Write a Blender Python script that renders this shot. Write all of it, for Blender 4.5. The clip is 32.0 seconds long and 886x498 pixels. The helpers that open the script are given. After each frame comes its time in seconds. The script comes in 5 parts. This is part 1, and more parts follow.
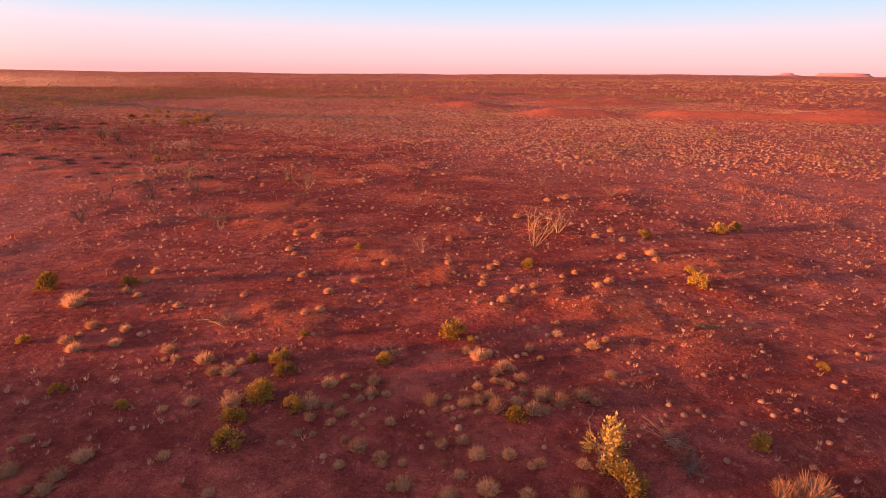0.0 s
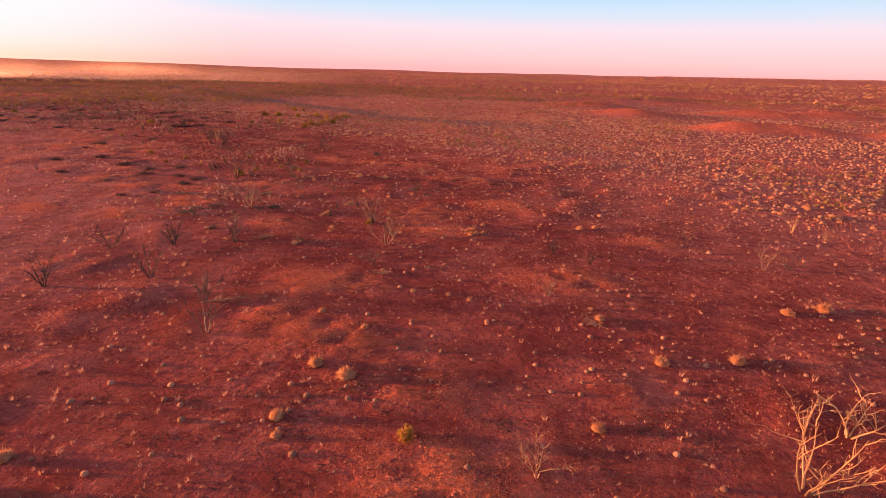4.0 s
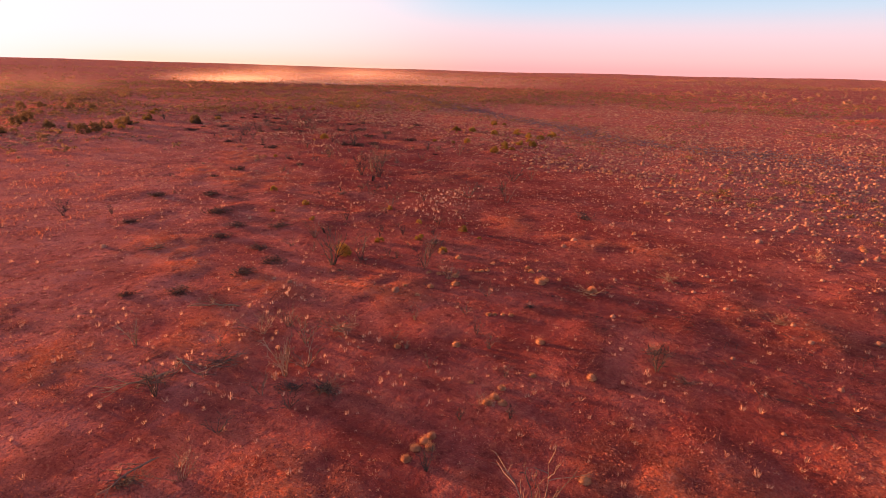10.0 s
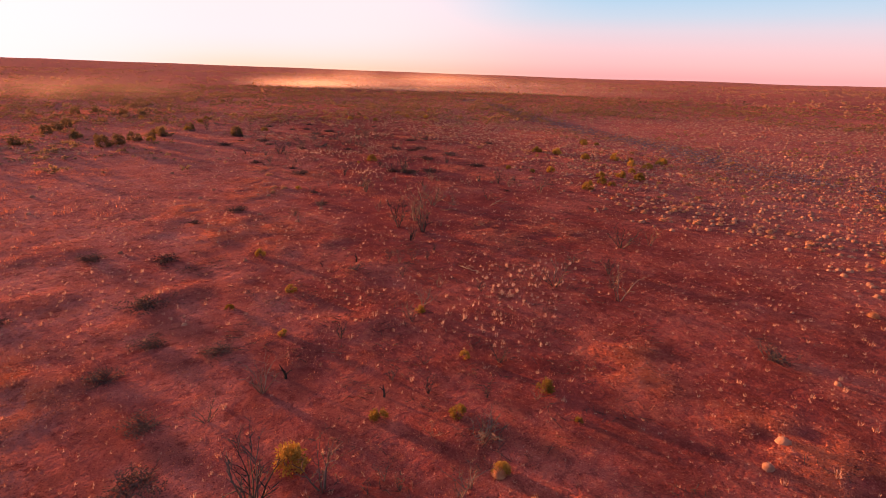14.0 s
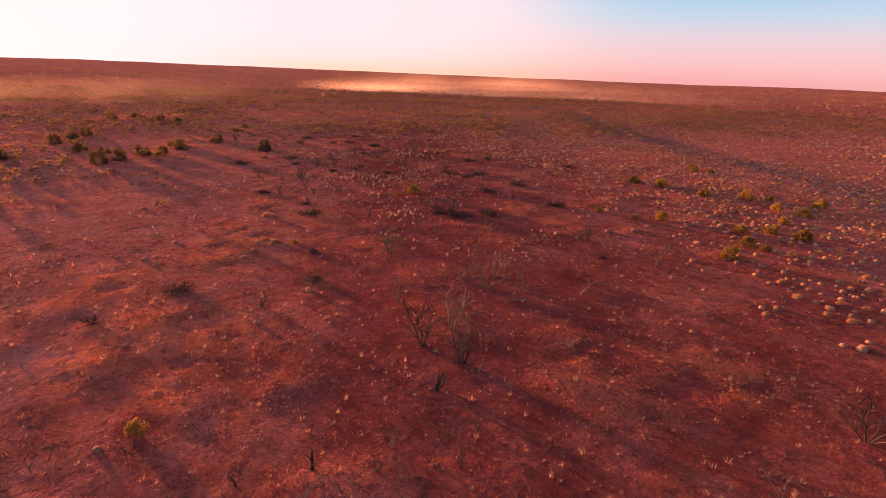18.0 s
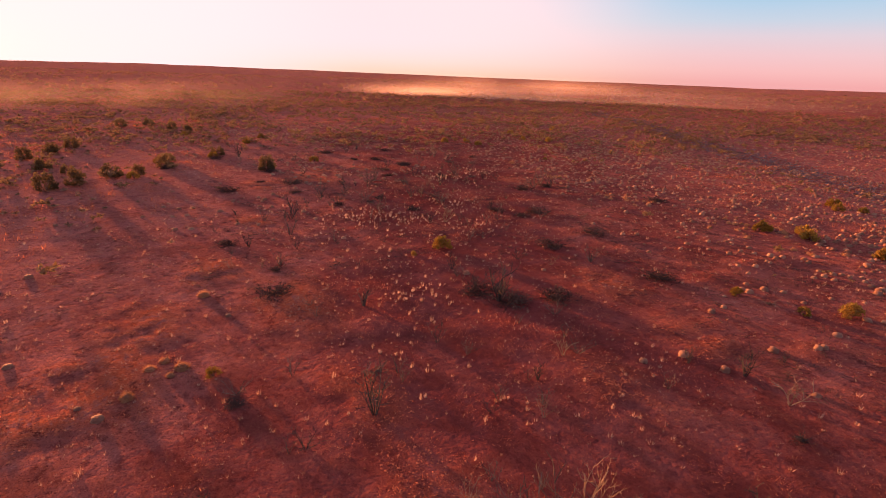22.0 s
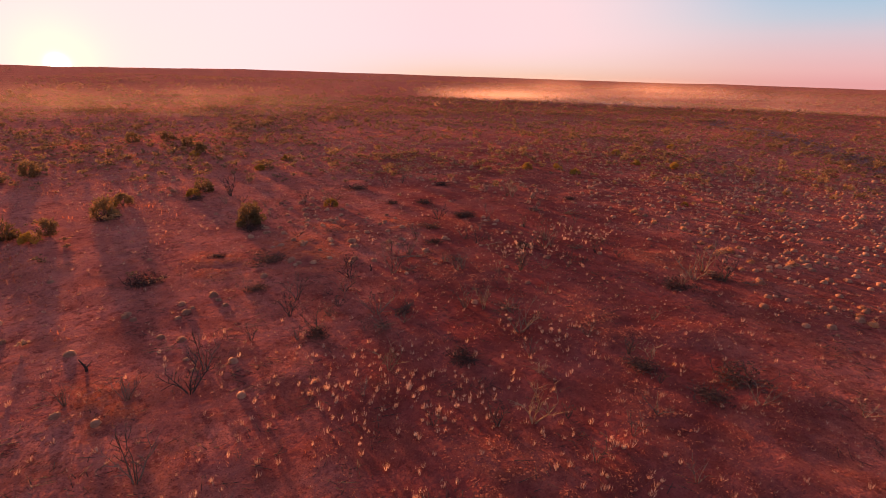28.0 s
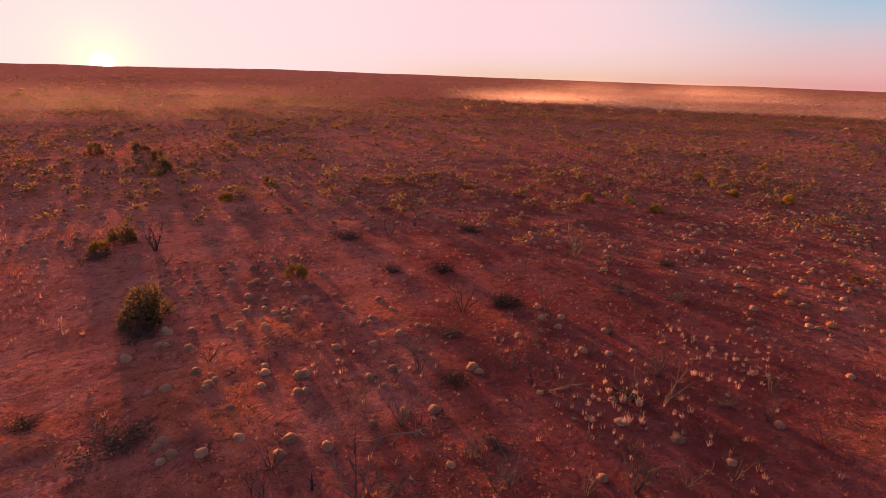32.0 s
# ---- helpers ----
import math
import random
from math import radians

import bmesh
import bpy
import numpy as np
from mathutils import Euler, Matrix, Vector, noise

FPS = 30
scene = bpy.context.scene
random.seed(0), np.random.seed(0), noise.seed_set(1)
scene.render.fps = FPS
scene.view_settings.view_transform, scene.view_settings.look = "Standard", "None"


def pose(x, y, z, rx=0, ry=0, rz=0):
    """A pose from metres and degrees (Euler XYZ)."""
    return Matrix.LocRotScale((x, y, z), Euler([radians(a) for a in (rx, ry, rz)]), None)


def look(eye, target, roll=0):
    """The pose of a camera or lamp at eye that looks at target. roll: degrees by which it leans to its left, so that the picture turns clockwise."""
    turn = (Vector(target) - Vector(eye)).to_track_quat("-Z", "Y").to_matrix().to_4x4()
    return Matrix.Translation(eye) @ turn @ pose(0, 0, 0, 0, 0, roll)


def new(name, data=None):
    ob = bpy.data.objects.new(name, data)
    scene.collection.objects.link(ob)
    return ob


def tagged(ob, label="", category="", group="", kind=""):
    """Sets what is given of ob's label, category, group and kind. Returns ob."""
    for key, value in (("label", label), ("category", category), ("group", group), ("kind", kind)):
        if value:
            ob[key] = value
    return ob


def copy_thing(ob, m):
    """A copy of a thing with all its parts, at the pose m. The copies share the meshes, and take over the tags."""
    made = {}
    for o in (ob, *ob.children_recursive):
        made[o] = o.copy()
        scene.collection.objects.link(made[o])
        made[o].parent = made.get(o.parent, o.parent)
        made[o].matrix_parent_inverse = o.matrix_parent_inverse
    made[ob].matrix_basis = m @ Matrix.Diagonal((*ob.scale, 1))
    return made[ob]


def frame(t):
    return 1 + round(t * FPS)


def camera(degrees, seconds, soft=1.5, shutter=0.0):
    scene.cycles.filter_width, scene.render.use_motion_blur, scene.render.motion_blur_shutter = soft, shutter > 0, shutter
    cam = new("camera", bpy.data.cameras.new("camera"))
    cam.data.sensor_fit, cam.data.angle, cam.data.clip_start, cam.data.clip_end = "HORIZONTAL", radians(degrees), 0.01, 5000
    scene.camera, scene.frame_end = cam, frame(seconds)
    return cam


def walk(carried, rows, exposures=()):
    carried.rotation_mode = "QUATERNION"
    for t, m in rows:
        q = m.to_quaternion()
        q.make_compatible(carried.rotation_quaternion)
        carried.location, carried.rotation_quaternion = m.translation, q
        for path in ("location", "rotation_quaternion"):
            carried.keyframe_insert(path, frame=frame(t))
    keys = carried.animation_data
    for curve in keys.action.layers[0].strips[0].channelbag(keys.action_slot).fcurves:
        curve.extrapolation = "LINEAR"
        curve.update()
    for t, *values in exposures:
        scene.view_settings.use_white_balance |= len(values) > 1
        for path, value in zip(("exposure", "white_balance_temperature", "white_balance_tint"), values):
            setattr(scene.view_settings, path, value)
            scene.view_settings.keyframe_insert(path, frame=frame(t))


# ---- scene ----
cam = camera(79.71, 32.0, soft=0.6)
# seconds, eye x y z, yaw, pitch, roll
PATH = [
    (0.0, 0.00, 0.00, 10.36, 0.92, -18.48, -0.76),
    (0.5, 0.05, 2.28, 10.38, 2.44, -18.49, -0.90),
    (1.0, 0.08, 4.55, 10.40, 3.98, -18.50, -1.03),
    (1.5, 0.06, 6.82, 10.41, 5.54, -18.54, -1.17),
    (2.0, -0.00, 9.09, 10.42, 7.31, -18.59, -1.28),
    (2.5, -0.13, 11.34, 10.42, 9.56, -18.64, -1.37),
    (3.0, -0.32, 13.59, 10.43, 12.10, -18.69, -1.45),
    (3.5, -0.56, 15.81, 10.43, 14.48, -18.75, -1.53),
    (5.5, -2.69, 24.29, 10.46, 22.66, -18.95, -1.70),
    (6.0, -3.42, 26.33, 10.48, 24.66, -18.97, -1.71),
    (6.5, -4.19, 28.35, 10.49, 26.71, -18.99, -1.69),
    (7.0, -5.02, 30.34, 10.51, 28.75, -18.99, -1.64),
    (7.5, -5.89, 32.30, 10.53, 30.80, -19.00, -1.56),
    (8.0, -6.84, 34.23, 10.54, 32.79, -19.02, -1.47),
    (8.5, -7.85, 36.14, 10.56, 34.88, -19.01, -1.38),
    (9.0, -8.91, 38.05, 10.58, 36.89, -19.01, -1.30),
    (9.5, -10.02, 39.94, 10.59, 38.33, -18.99, -1.27),
    (10.0, -11.19, 41.82, 10.60, 39.30, -18.96, -1.27),
    (10.5, -12.42, 43.66, 10.61, 40.21, -18.92, -1.29),
    (11.0, -13.70, 45.48, 10.62, 41.30, -18.87, -1.32),
    (11.5, -15.04, 47.25, 10.63, 42.45, -18.83, -1.37),
    (12.0, -16.42, 48.99, 10.63, 43.56, -18.79, -1.42),
    (12.5, -17.84, 50.67, 10.64, 44.60, -18.75, -1.47),
    (13.0, -19.30, 52.31, 10.64, 45.61, -18.70, -1.51),
    (13.5, -20.79, 53.92, 10.65, 46.59, -18.65, -1.55),
    (14.0, -22.30, 55.48, 10.67, 47.59, -18.60, -1.58),
    (14.5, -23.81, 57.01, 10.69, 48.59, -18.55, -1.60),
    (15.0, -25.32, 58.52, 10.72, 49.58, -18.49, -1.63),
    (15.5, -26.85, 60.02, 10.74, 50.57, -18.45, -1.65),
    (17.5, -33.21, 65.72, 10.67, 54.21, -18.42, -1.77),
    (18.0, -34.81, 67.02, 10.64, 54.86, -18.42, -1.83),
    (18.5, -36.43, 68.29, 10.61, 55.50, -18.42, -1.89),
    (19.0, -38.05, 69.53, 10.58, 56.15, -18.42, -1.93),
    (19.5, -39.68, 70.74, 10.56, 56.80, -18.40, -1.94),
    (20.0, -41.31, 71.93, 10.53, 57.44, -18.38, -1.92),
    (20.5, -42.94, 73.10, 10.50, 58.13, -18.36, -1.89),
    (21.0, -44.57, 74.26, 10.47, 58.81, -18.34, -1.85),
    (21.5, -46.22, 75.39, 10.44, 59.45, -18.30, -1.81),
    (22.0, -47.88, 76.49, 10.41, 60.04, -18.26, -1.78),
    (22.5, -49.52, 77.55, 10.39, 60.61, -18.22, -1.75),
    (23.0, -51.17, 78.57, 10.38, 61.17, -18.20, -1.72),
    (23.5, -52.84, 79.57, 10.38, 61.83, -18.18, -1.67),
    (24.0, -54.51, 80.55, 10.39, 62.47, -18.15, -1.62),
    (24.5, -56.20, 81.52, 10.41, 63.23, -18.13, -1.57),
    (25.0, -57.89, 82.47, 10.42, 64.00, -18.14, -1.52),
    (25.5, -59.57, 83.41, 10.42, 64.66, -18.15, -1.47),
    (27.5, -66.51, 86.93, 10.27, 67.61, -18.21, -1.29),
    (28.0, -68.34, 87.72, 10.24, 68.33, -18.19, -1.30),
    (28.5, -70.19, 88.50, 10.22, 68.99, -18.16, -1.34),
    (29.0, -72.04, 89.26, 10.20, 69.66, -18.14, -1.38),
    (29.5, -73.90, 90.01, 10.18, 70.28, -18.14, -1.44),
    (30.0, -75.78, 90.75, 10.15, 70.83, -18.14, -1.48),
    (30.5, -77.68, 91.48, 10.13, 71.33, -18.15, -1.51),
    (31.0, -79.58, 92.22, 10.11, 71.44, -18.15, -1.53),
    (31.5, -81.50, 92.95, 10.09, 71.50, -18.16, -1.55),
    (32.0, -83.40, 93.67, 10.06, 71.62, -18.17, -1.57),
]
walk(cam, [(t, pose(x, y, z, 90 + pitch, roll, yaw)) for t, x, y, z, yaw, pitch, roll in PATH],
     exposures=[(0, 1.92), (8, 1.87), (16, 1.69), (24, 1.57), (32, 1.36)])

# ---- sky and sun ----
SUN_YAW, SUN_HEIGHT = 102.8, 3.2
sun_way = Vector((-math.sin(radians(SUN_YAW)) * math.cos(radians(SUN_HEIGHT)), math.cos(radians(SUN_YAW)) * math.cos(radians(SUN_HEIGHT)), math.sin(radians(SUN_HEIGHT))))
sun = new("sun", bpy.data.lights.new("sun", "SUN"))
sun.data.energy, sun.data.angle, sun.data.color = 5.0, radians(2.0), (1.0, 0.38, 0.14)
sun.matrix_world = look((0, 0, 60), Vector((0, 0, 60)) - sun_way)


class Nodes:
    """Short hand for node trees."""

    def __init__(self, tree):
        self.tree = tree
        tree.nodes.clear()

    def add(self, kind, inputs=None, **props):
        node = self.tree.nodes.new(kind)
        for key, value in props.items():
            setattr(node, key, value)
        for key, value in (inputs or {}).items():
            if isinstance(value, bpy.types.NodeSocket):
                self.tree.links.new(value, node.inputs[key])
            else:
                node.inputs[key].default_value = value
        return node

    def math(self, op, a, b=0.0, clamp=False):
        return self.add("ShaderNodeMath", {0: a, 1: b}, operation=op, use_clamp=clamp).outputs[0]

    def smooth(self, x, a, b, low=0.0, high=1.0):
        return self.add("ShaderNodeMapRange", {"Value": x, "From Min": a, "From Max": b, "To Min": low, "To Max": high}, interpolation_type="SMOOTHSTEP").outputs[0]

    def mix(self, factor, a, b, blend="MIX"):
        node = self.add("ShaderNodeMix", data_type="RGBA", blend_type=blend)
        for socket, value in ((node.inputs[0], factor), (node.inputs[6], a), (node.inputs[7], b)):
            if isinstance(value, bpy.types.NodeSocket):
                self.tree.links.new(value, socket)
            else:
                socket.default_value = value if isinstance(value, float) else (*value[:3], 1)
        return node.outputs[2]

    def ramp(self, x, stops):
        node = self.add("ShaderNodeValToRGB", {"Fac": x})
        items = node.color_ramp.elements
        for i, (at, colour) in enumerate(stops):
            item = items[i] if i < 2 else items.new(at)
            item.position, item.color = at, (*colour, 1)
        return node.outputs["Color"]

    def noise(self, where, scale, detail=4.0, rough=0.55):
        return self.add("ShaderNodeTexNoise", {"Vector": where, "Scale": scale, "Detail": detail, "Roughness": rough}).outputs["Fac"]


world = bpy.data.worlds.new("dusk_sky")
scene.world = world
world.use_nodes = True
n = Nodes(world.node_tree)
way = n.add("ShaderNodeTexCoord").outputs["Generated"]
up = n.add("ShaderNodeSeparateXYZ", {0: way}).outputs["Z"]
flat = n.add("ShaderNodeVectorMath", {0: way, 1: (1, 1, 0)}, operation="MULTIPLY").outputs[0]
flat = n.add("ShaderNodeVectorMath", {0: flat}, operation="NORMALIZE").outputs[0]
toward = n.add("ShaderNodeVectorMath", {0: flat, 1: (-math.sin(radians(SUN_YAW)), math.cos(radians(SUN_YAW)), 0)}, operation="DOT_PRODUCT").outputs["Value"]
nearness = n.add("ShaderNodeVectorMath", {0: way, 1: tuple(sun_way)}, operation="DOT_PRODUCT").outputs["Value"]
dusk = n.ramp(up, [(0.0, (0.90, 0.41, 0.41)), (0.018, (0.93, 0.50, 0.50)), (0.043, (0.88, 0.57, 0.60)), (0.07, (0.76, 0.63, 0.70)), (0.092, (0.58, 0.65, 0.77)), (0.12, (0.44, 0.62, 0.80)), (0.35, (0.34, 0.37, 0.58)), (1.0, (0.16, 0.14, 0.25))])
warm = n.ramp(up, [(0.0, (1.0, 0.63, 0.38)), (0.02, (1.0, 0.73, 0.57)), (0.06, (1.0, 0.78, 0.76)), (0.2, (1.0, 0.82, 0.87)), (0.5, (0.5, 0.42, 0.55)), (1.0, (0.16, 0.14, 0.25))])
sky = n.mix(n.smooth(toward, 0.3, 0.85), dusk, warm)
glare = n.math("MULTIPLY", n.smooth(nearness, 0.42, 0.84), n.smooth(up, 0.0, 0.06, 0.35, 1.0))
sky = n.mix(glare, sky, (1.16, 0.79, 0.83))
sky = n.mix(n.smooth(nearness, 0.80, 0.98), sky, (1.22, 0.86, 0.89))
rim = n.add("ShaderNodeVectorMath", {0: way, 1: (-math.sin(radians(SUN_YAW)), math.cos(radians(SUN_YAW)), 0.001)}, operation="DOT_PRODUCT").outputs["Value"]
aureole = n.math("POWER", n.math("MAXIMUM", rim, 0.0), 700.0)
sky = n.mix(aureole, sky, (1.7, 1.14, 0.9))
disc = n.math("POWER", n.math("MAXIMUM", rim, 0.0), 22000.0)
sky = n.mix(disc, sky, (9.0, 7.5, 5.5))
air = n.add("ShaderNodeTexSky", sky_type="NISHITA", sun_disc=False, sun_elevation=radians(SUN_HEIGHT), sun_rotation=radians(-SUN_YAW))
sky = n.add("ShaderNodeMix", {0: 1.0, 6: sky, 7: n.mix(1.0, air.outputs[0], (0.004, 0.004, 0.004), "MULTIPLY")}, data_type="RGBA", blend_type="ADD").outputs[2]
back = n.add("ShaderNodeBackground", {"Color": sky, "Strength": 0.335})
n.add("ShaderNodeOutputWorld", {"Surface": back.outputs[0]})


# ---- materials ----
def material(name):
    mat = bpy.data.materials.new(name)
    mat.use_nodes = True
    return mat, Nodes(mat.node_tree)


def finish(n, shader):
    n.add("ShaderNodeOutputMaterial", {"Surface": shader})


def soil():
    mat, n = material("red_soil")
    at = n.add("ShaderNodeNewGeometry").outputs["Position"]
    patches = n.noise(at, 0.11, 5.0, 0.6)
    blotch = n.noise(at, 0.6, 5.0, 0.65)
    grit = n.noise(at, 9.0, 4.0, 0.7)
    colour = n.mix(n.smooth(patches, 0.38, 0.66), (0.25, 0.058, 0.050), (0.38, 0.094, 0.071))
    # pale earth towards the sunset, where plants still hold the sand; haze painted in
    dusty = n.add("ShaderNodeAttribute", attribute_name="dusty").outputs["Fac"]
    veil = n.math("MULTIPLY", dusty, n.smooth(n.noise(at, 0.3, 6.0, 0.7), 0.34, 0.6, 0.45, 1.0))
    colour = n.mix(n.math("MULTIPLY", veil, 0.75), colour, (0.49, 0.205, 0.172))
    colour = n.mix(n.smooth(blotch, 0.45, 0.75, 0.0, 0.7), colour, (0.52, 0.135, 0.080))
    colour = n.mix(n.smooth(blotch, 0.42, 0.22, 0.0, 0.6), colour, (0.20, 0.050, 0.046))
    # torn crust patches and ridges, with low sunlight painted in as orange
    crusty = n.add("ShaderNodeAttribute", attribute_name="crusty").outputs["Fac"]
    crumbs = n.math("MULTIPLY", crusty, n.smooth(n.noise(at, 2.2, 6.0, 0.75), 0.37, 0.51))
    colour = n.mix(n.math("MULTIPLY", crumbs, 0.92), colour, (0.60, 0.135, 0.055))
    colour = n.mix(n.smooth(grit, 0.56, 0.70, 0.0, 0.6), colour, (0.54, 0.18, 0.095))
    colour = n.mix(n.smooth(grit, 0.44, 0.32, 0.0, 0.55), colour, (0.10, 0.025, 0.022))
    mottle = n.noise(at, 2.6, 3.0, 0.6)
    colour = n.mix(n.smooth(mottle, 0.54, 0.68, 0.0, 0.55), colour, (0.52, 0.165, 0.105))
    colour = n.mix(n.smooth(mottle, 0.46, 0.33, 0.0, 0.6), colour, (0.13, 0.031, 0.028))
    specks = n.noise(at, 22.0, 2.0, 0.6)
    colour = n.mix(n.smooth(specks, 0.60, 0.68, 0.0, 0.6), colour, (0.64, 0.30, 0.21))
    dots = n.noise(at, 60.0, 2.0, 0.6)
    colour = n.mix(n.smooth(dots, 0.60, 0.68, 0.0, 0.6), colour, (0.58, 0.24, 0.16))
    colour = n.mix(n.smooth(dots, 0.40, 0.33, 0.0, 0.7), colour, (0.07, 0.022, 0.020))
    colour = n.mix(n.smooth(specks, 0.40, 0.32, 0.0, 0.85), colour, (0.06, 0.020, 0.019))
    # a tongue of darker bare earth and ash
    off = n.math("ABSOLUTE", n.add("ShaderNodeVectorMath", {0: n.add("ShaderNodeVectorMath", {0: at, 1: (-74, 94, 0)}, operation="SUBTRACT").outputs[0], 1: (0.447, 0.894, 0)}, operation="DOT_PRODUCT").outputs["Value"])
    run = n.math("ABSOLUTE", n.add("ShaderNodeVectorMath", {0: n.add("ShaderNodeVectorMath", {0: at, 1: (-76, 94, 0)}, operation="SUBTRACT").outputs[0], 1: (-0.894, 0.447, 0)}, operation="DOT_PRODUCT").outputs["Value"])
    off = n.math("ADD", off, n.math("MULTIPLY", n.math("SUBTRACT", n.noise(at, 0.16, 5.0, 0.65), 0.5), 16.0))
    ash = n.math("MULTIPLY", n.smooth(off, 10.0, 4.0), n.smooth(run, 42.0, 28.0))
    colour = n.mix(n.math("MULTIPLY", ash, 0.58), colour, (0.155, 0.043, 0.046))
    # bare red earth along the open tongue, with shade darkened into its colour
    bare = n.math("MULTIPLY", n.add("ShaderNodeAttribute", attribute_name="bare").outputs["Fac"], n.smooth(n.noise(at, 0.22, 6.0, 0.7), 0.62, 0.40, 0.25, 1.0))
    colour = n.mix(n.math("MULTIPLY", bare, 0.55), colour, (0.175, 0.031, 0.027))
    # scrub cover of the far plain, its tone paled to imitate haze
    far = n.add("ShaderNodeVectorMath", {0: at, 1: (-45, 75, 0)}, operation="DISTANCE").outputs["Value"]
    haze_cover = n.math("MULTIPLY", n.smooth(far, 260.0, 700.0), n.smooth(n.noise(at, 0.05, 8.0, 0.75), 0.42, 0.62))
    colour = n.mix(n.math("MULTIPLY", haze_cover, 0.75), colour, (0.50, 0.225, 0.15))
    # crumbly crust in patches, smooth blown sand between
    crust = n.smooth(n.noise(at, 0.5, 6.0, 0.7), 0.42, 0.62, 0.1, 1.0)
    relief = n.math("ADD", n.math("MULTIPLY", n.noise(at, 6.0, 7.0, 0.8), crust), n.math("MULTIPLY", grit, 0.15))
    relief = n.math("ADD", relief, n.math("MULTIPLY", n.smooth(far, 90.0, 300.0, 0.0, 9.0), n.noise(at, 0.7, 5.0, 0.7)))
    relief = n.math("ADD", relief, n.math("MULTIPLY", mottle, 0.9))
    bump = n.add("ShaderNodeBump", {"Height": relief, "Strength": 1.0, "Distance": 0.17})
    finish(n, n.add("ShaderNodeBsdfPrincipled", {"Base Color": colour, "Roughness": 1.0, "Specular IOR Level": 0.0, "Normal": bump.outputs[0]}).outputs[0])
    return mat


def plant(name, dark, light, thin=0.25, island=False, rough=0.8, fuzz=0.0):
    """Grass, leaves or twigs whose tone changes from one to the next, with fine streaks."""
    mat, n = material(name)
    pick = n.add("ShaderNodeNewGeometry").outputs["Random Per Island"] if island else n.add("ShaderNodeObjectInfo").outputs["Random"]
    at = n.add("ShaderNodeNewGeometry").outputs["Position"]
    tone = n.math("ADD", n.math("MULTIPLY", pick, 0.6), n.math("MULTIPLY", n.noise(at, 14.0, 3.0), 0.6))
    colour = n.mix(n.smooth(tone, 0.25, 0.95), dark, light)
    body = n.add("ShaderNodeBsdfPrincipled", {"Base Color": colour, "Roughness": rough, "Specular IOR Level": 0.1})
    if fuzz:
        lump = n.add("ShaderNodeBump", {"Height": n.noise(at, 38.0, 4.0, 0.7), "Strength": fuzz, "Distance": 0.05})
        n.tree.links.new(lump.outputs[0], body.inputs["Normal"])
    body = body.outputs[0]
    if thin:
        glow = n.add("ShaderNodeBsdfTranslucent", {"Color": colour}).outputs[0]
        body = n.add("ShaderNodeMixShader", {0: thin, 1: body, 2: glow}).outputs[0]
    finish(n, body)
    return mat


SOIL = soil()
GOLD = plant("golden_spinifex", (0.46, 0.21, 0.108), (0.70, 0.35, 0.18), thin=0.3, fuzz=0.9)
CRUST = plant("crumbling_crust", (0.36, 0.084, 0.047), (0.61, 0.18, 0.092), thin=0.0, island=True)
GOLD_FAR = plant("golden_spinifex_field", (0.32, 0.15, 0.098), (0.56, 0.295, 0.185), island=True, fuzz=0.5)
STRAW = plant("straw_grass", (0.37, 0.19, 0.105), (0.62, 0.36, 0.195), thin=0.4)
STUBBLE = plant("dusty_stubble", (0.43, 0.112, 0.062), (0.66, 0.25, 0.138), thin=0.42, island=True)
STRAW_FAR = plant("straw_grass_field", (0.42, 0.21, 0.135), (0.70, 0.42, 0.29), island=True)
PINK_STRAW = plant("bleached_grass", (0.50, 0.30, 0.22), (0.74, 0.50, 0.38), thin=0.5)
# matted tuft core, darker than the blades for the shade at its base
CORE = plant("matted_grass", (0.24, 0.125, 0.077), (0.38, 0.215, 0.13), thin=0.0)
LEAF = plant("yellow_green_leaves", (0.23, 0.14, 0.028), (0.43, 0.26, 0.055))
LEAF_PALE = plant("pale_yellow_leaves", (0.34, 0.23, 0.07), (0.52, 0.36, 0.13))
LEAF_OLIVE = plant("olive_leaves", (0.15, 0.098, 0.046), (0.27, 0.175, 0.08), thin=0.35)
SCRUB = plant("scrub_leaves", (0.17, 0.10, 0.052), (0.35, 0.215, 0.105), thin=0.35, island=True)
UNDERGROWTH = plant("dry_undergrowth", (0.23, 0.125, 0.08), (0.42, 0.26, 0.165), thin=0.35, island=True)
# scrub leaves again, with the haze of distance put into a paler tone
SCRUB_FAR = plant("distant_scrub", (0.25, 0.125, 0.075), (0.46, 0.26, 0.16), thin=0.3, island=True)
WOOD = plant("grey_dead_wood", (0.10, 0.065, 0.05), (0.24, 0.16, 0.12), thin=0.0)
BONE = plant("bleached_dead_wood", (0.22, 0.13, 0.08), (0.38, 0.24, 0.15), thin=0.0)
CHAR = plant("charred_wood", (0.022, 0.018, 0.018), (0.06, 0.045, 0.04), thin=0.0)
TWIG = plant("dark_twigs", (0.045, 0.035, 0.032), (0.12, 0.085, 0.07), thin=0.0)
BRUSH = plant("withered_brush", (0.06, 0.036, 0.032), (0.14, 0.082, 0.064), thin=0.1)
SALT = plant("mauve_grey_saltbush", (0.17, 0.11, 0.12), (0.29, 0.21, 0.22), thin=0.1, island=True)
# the mauve of far haze is put into the rock colour
ROCK = plant("hazy_rock", (0.30, 0.15, 0.18), (0.34, 0.17, 0.20), thin=0.0)

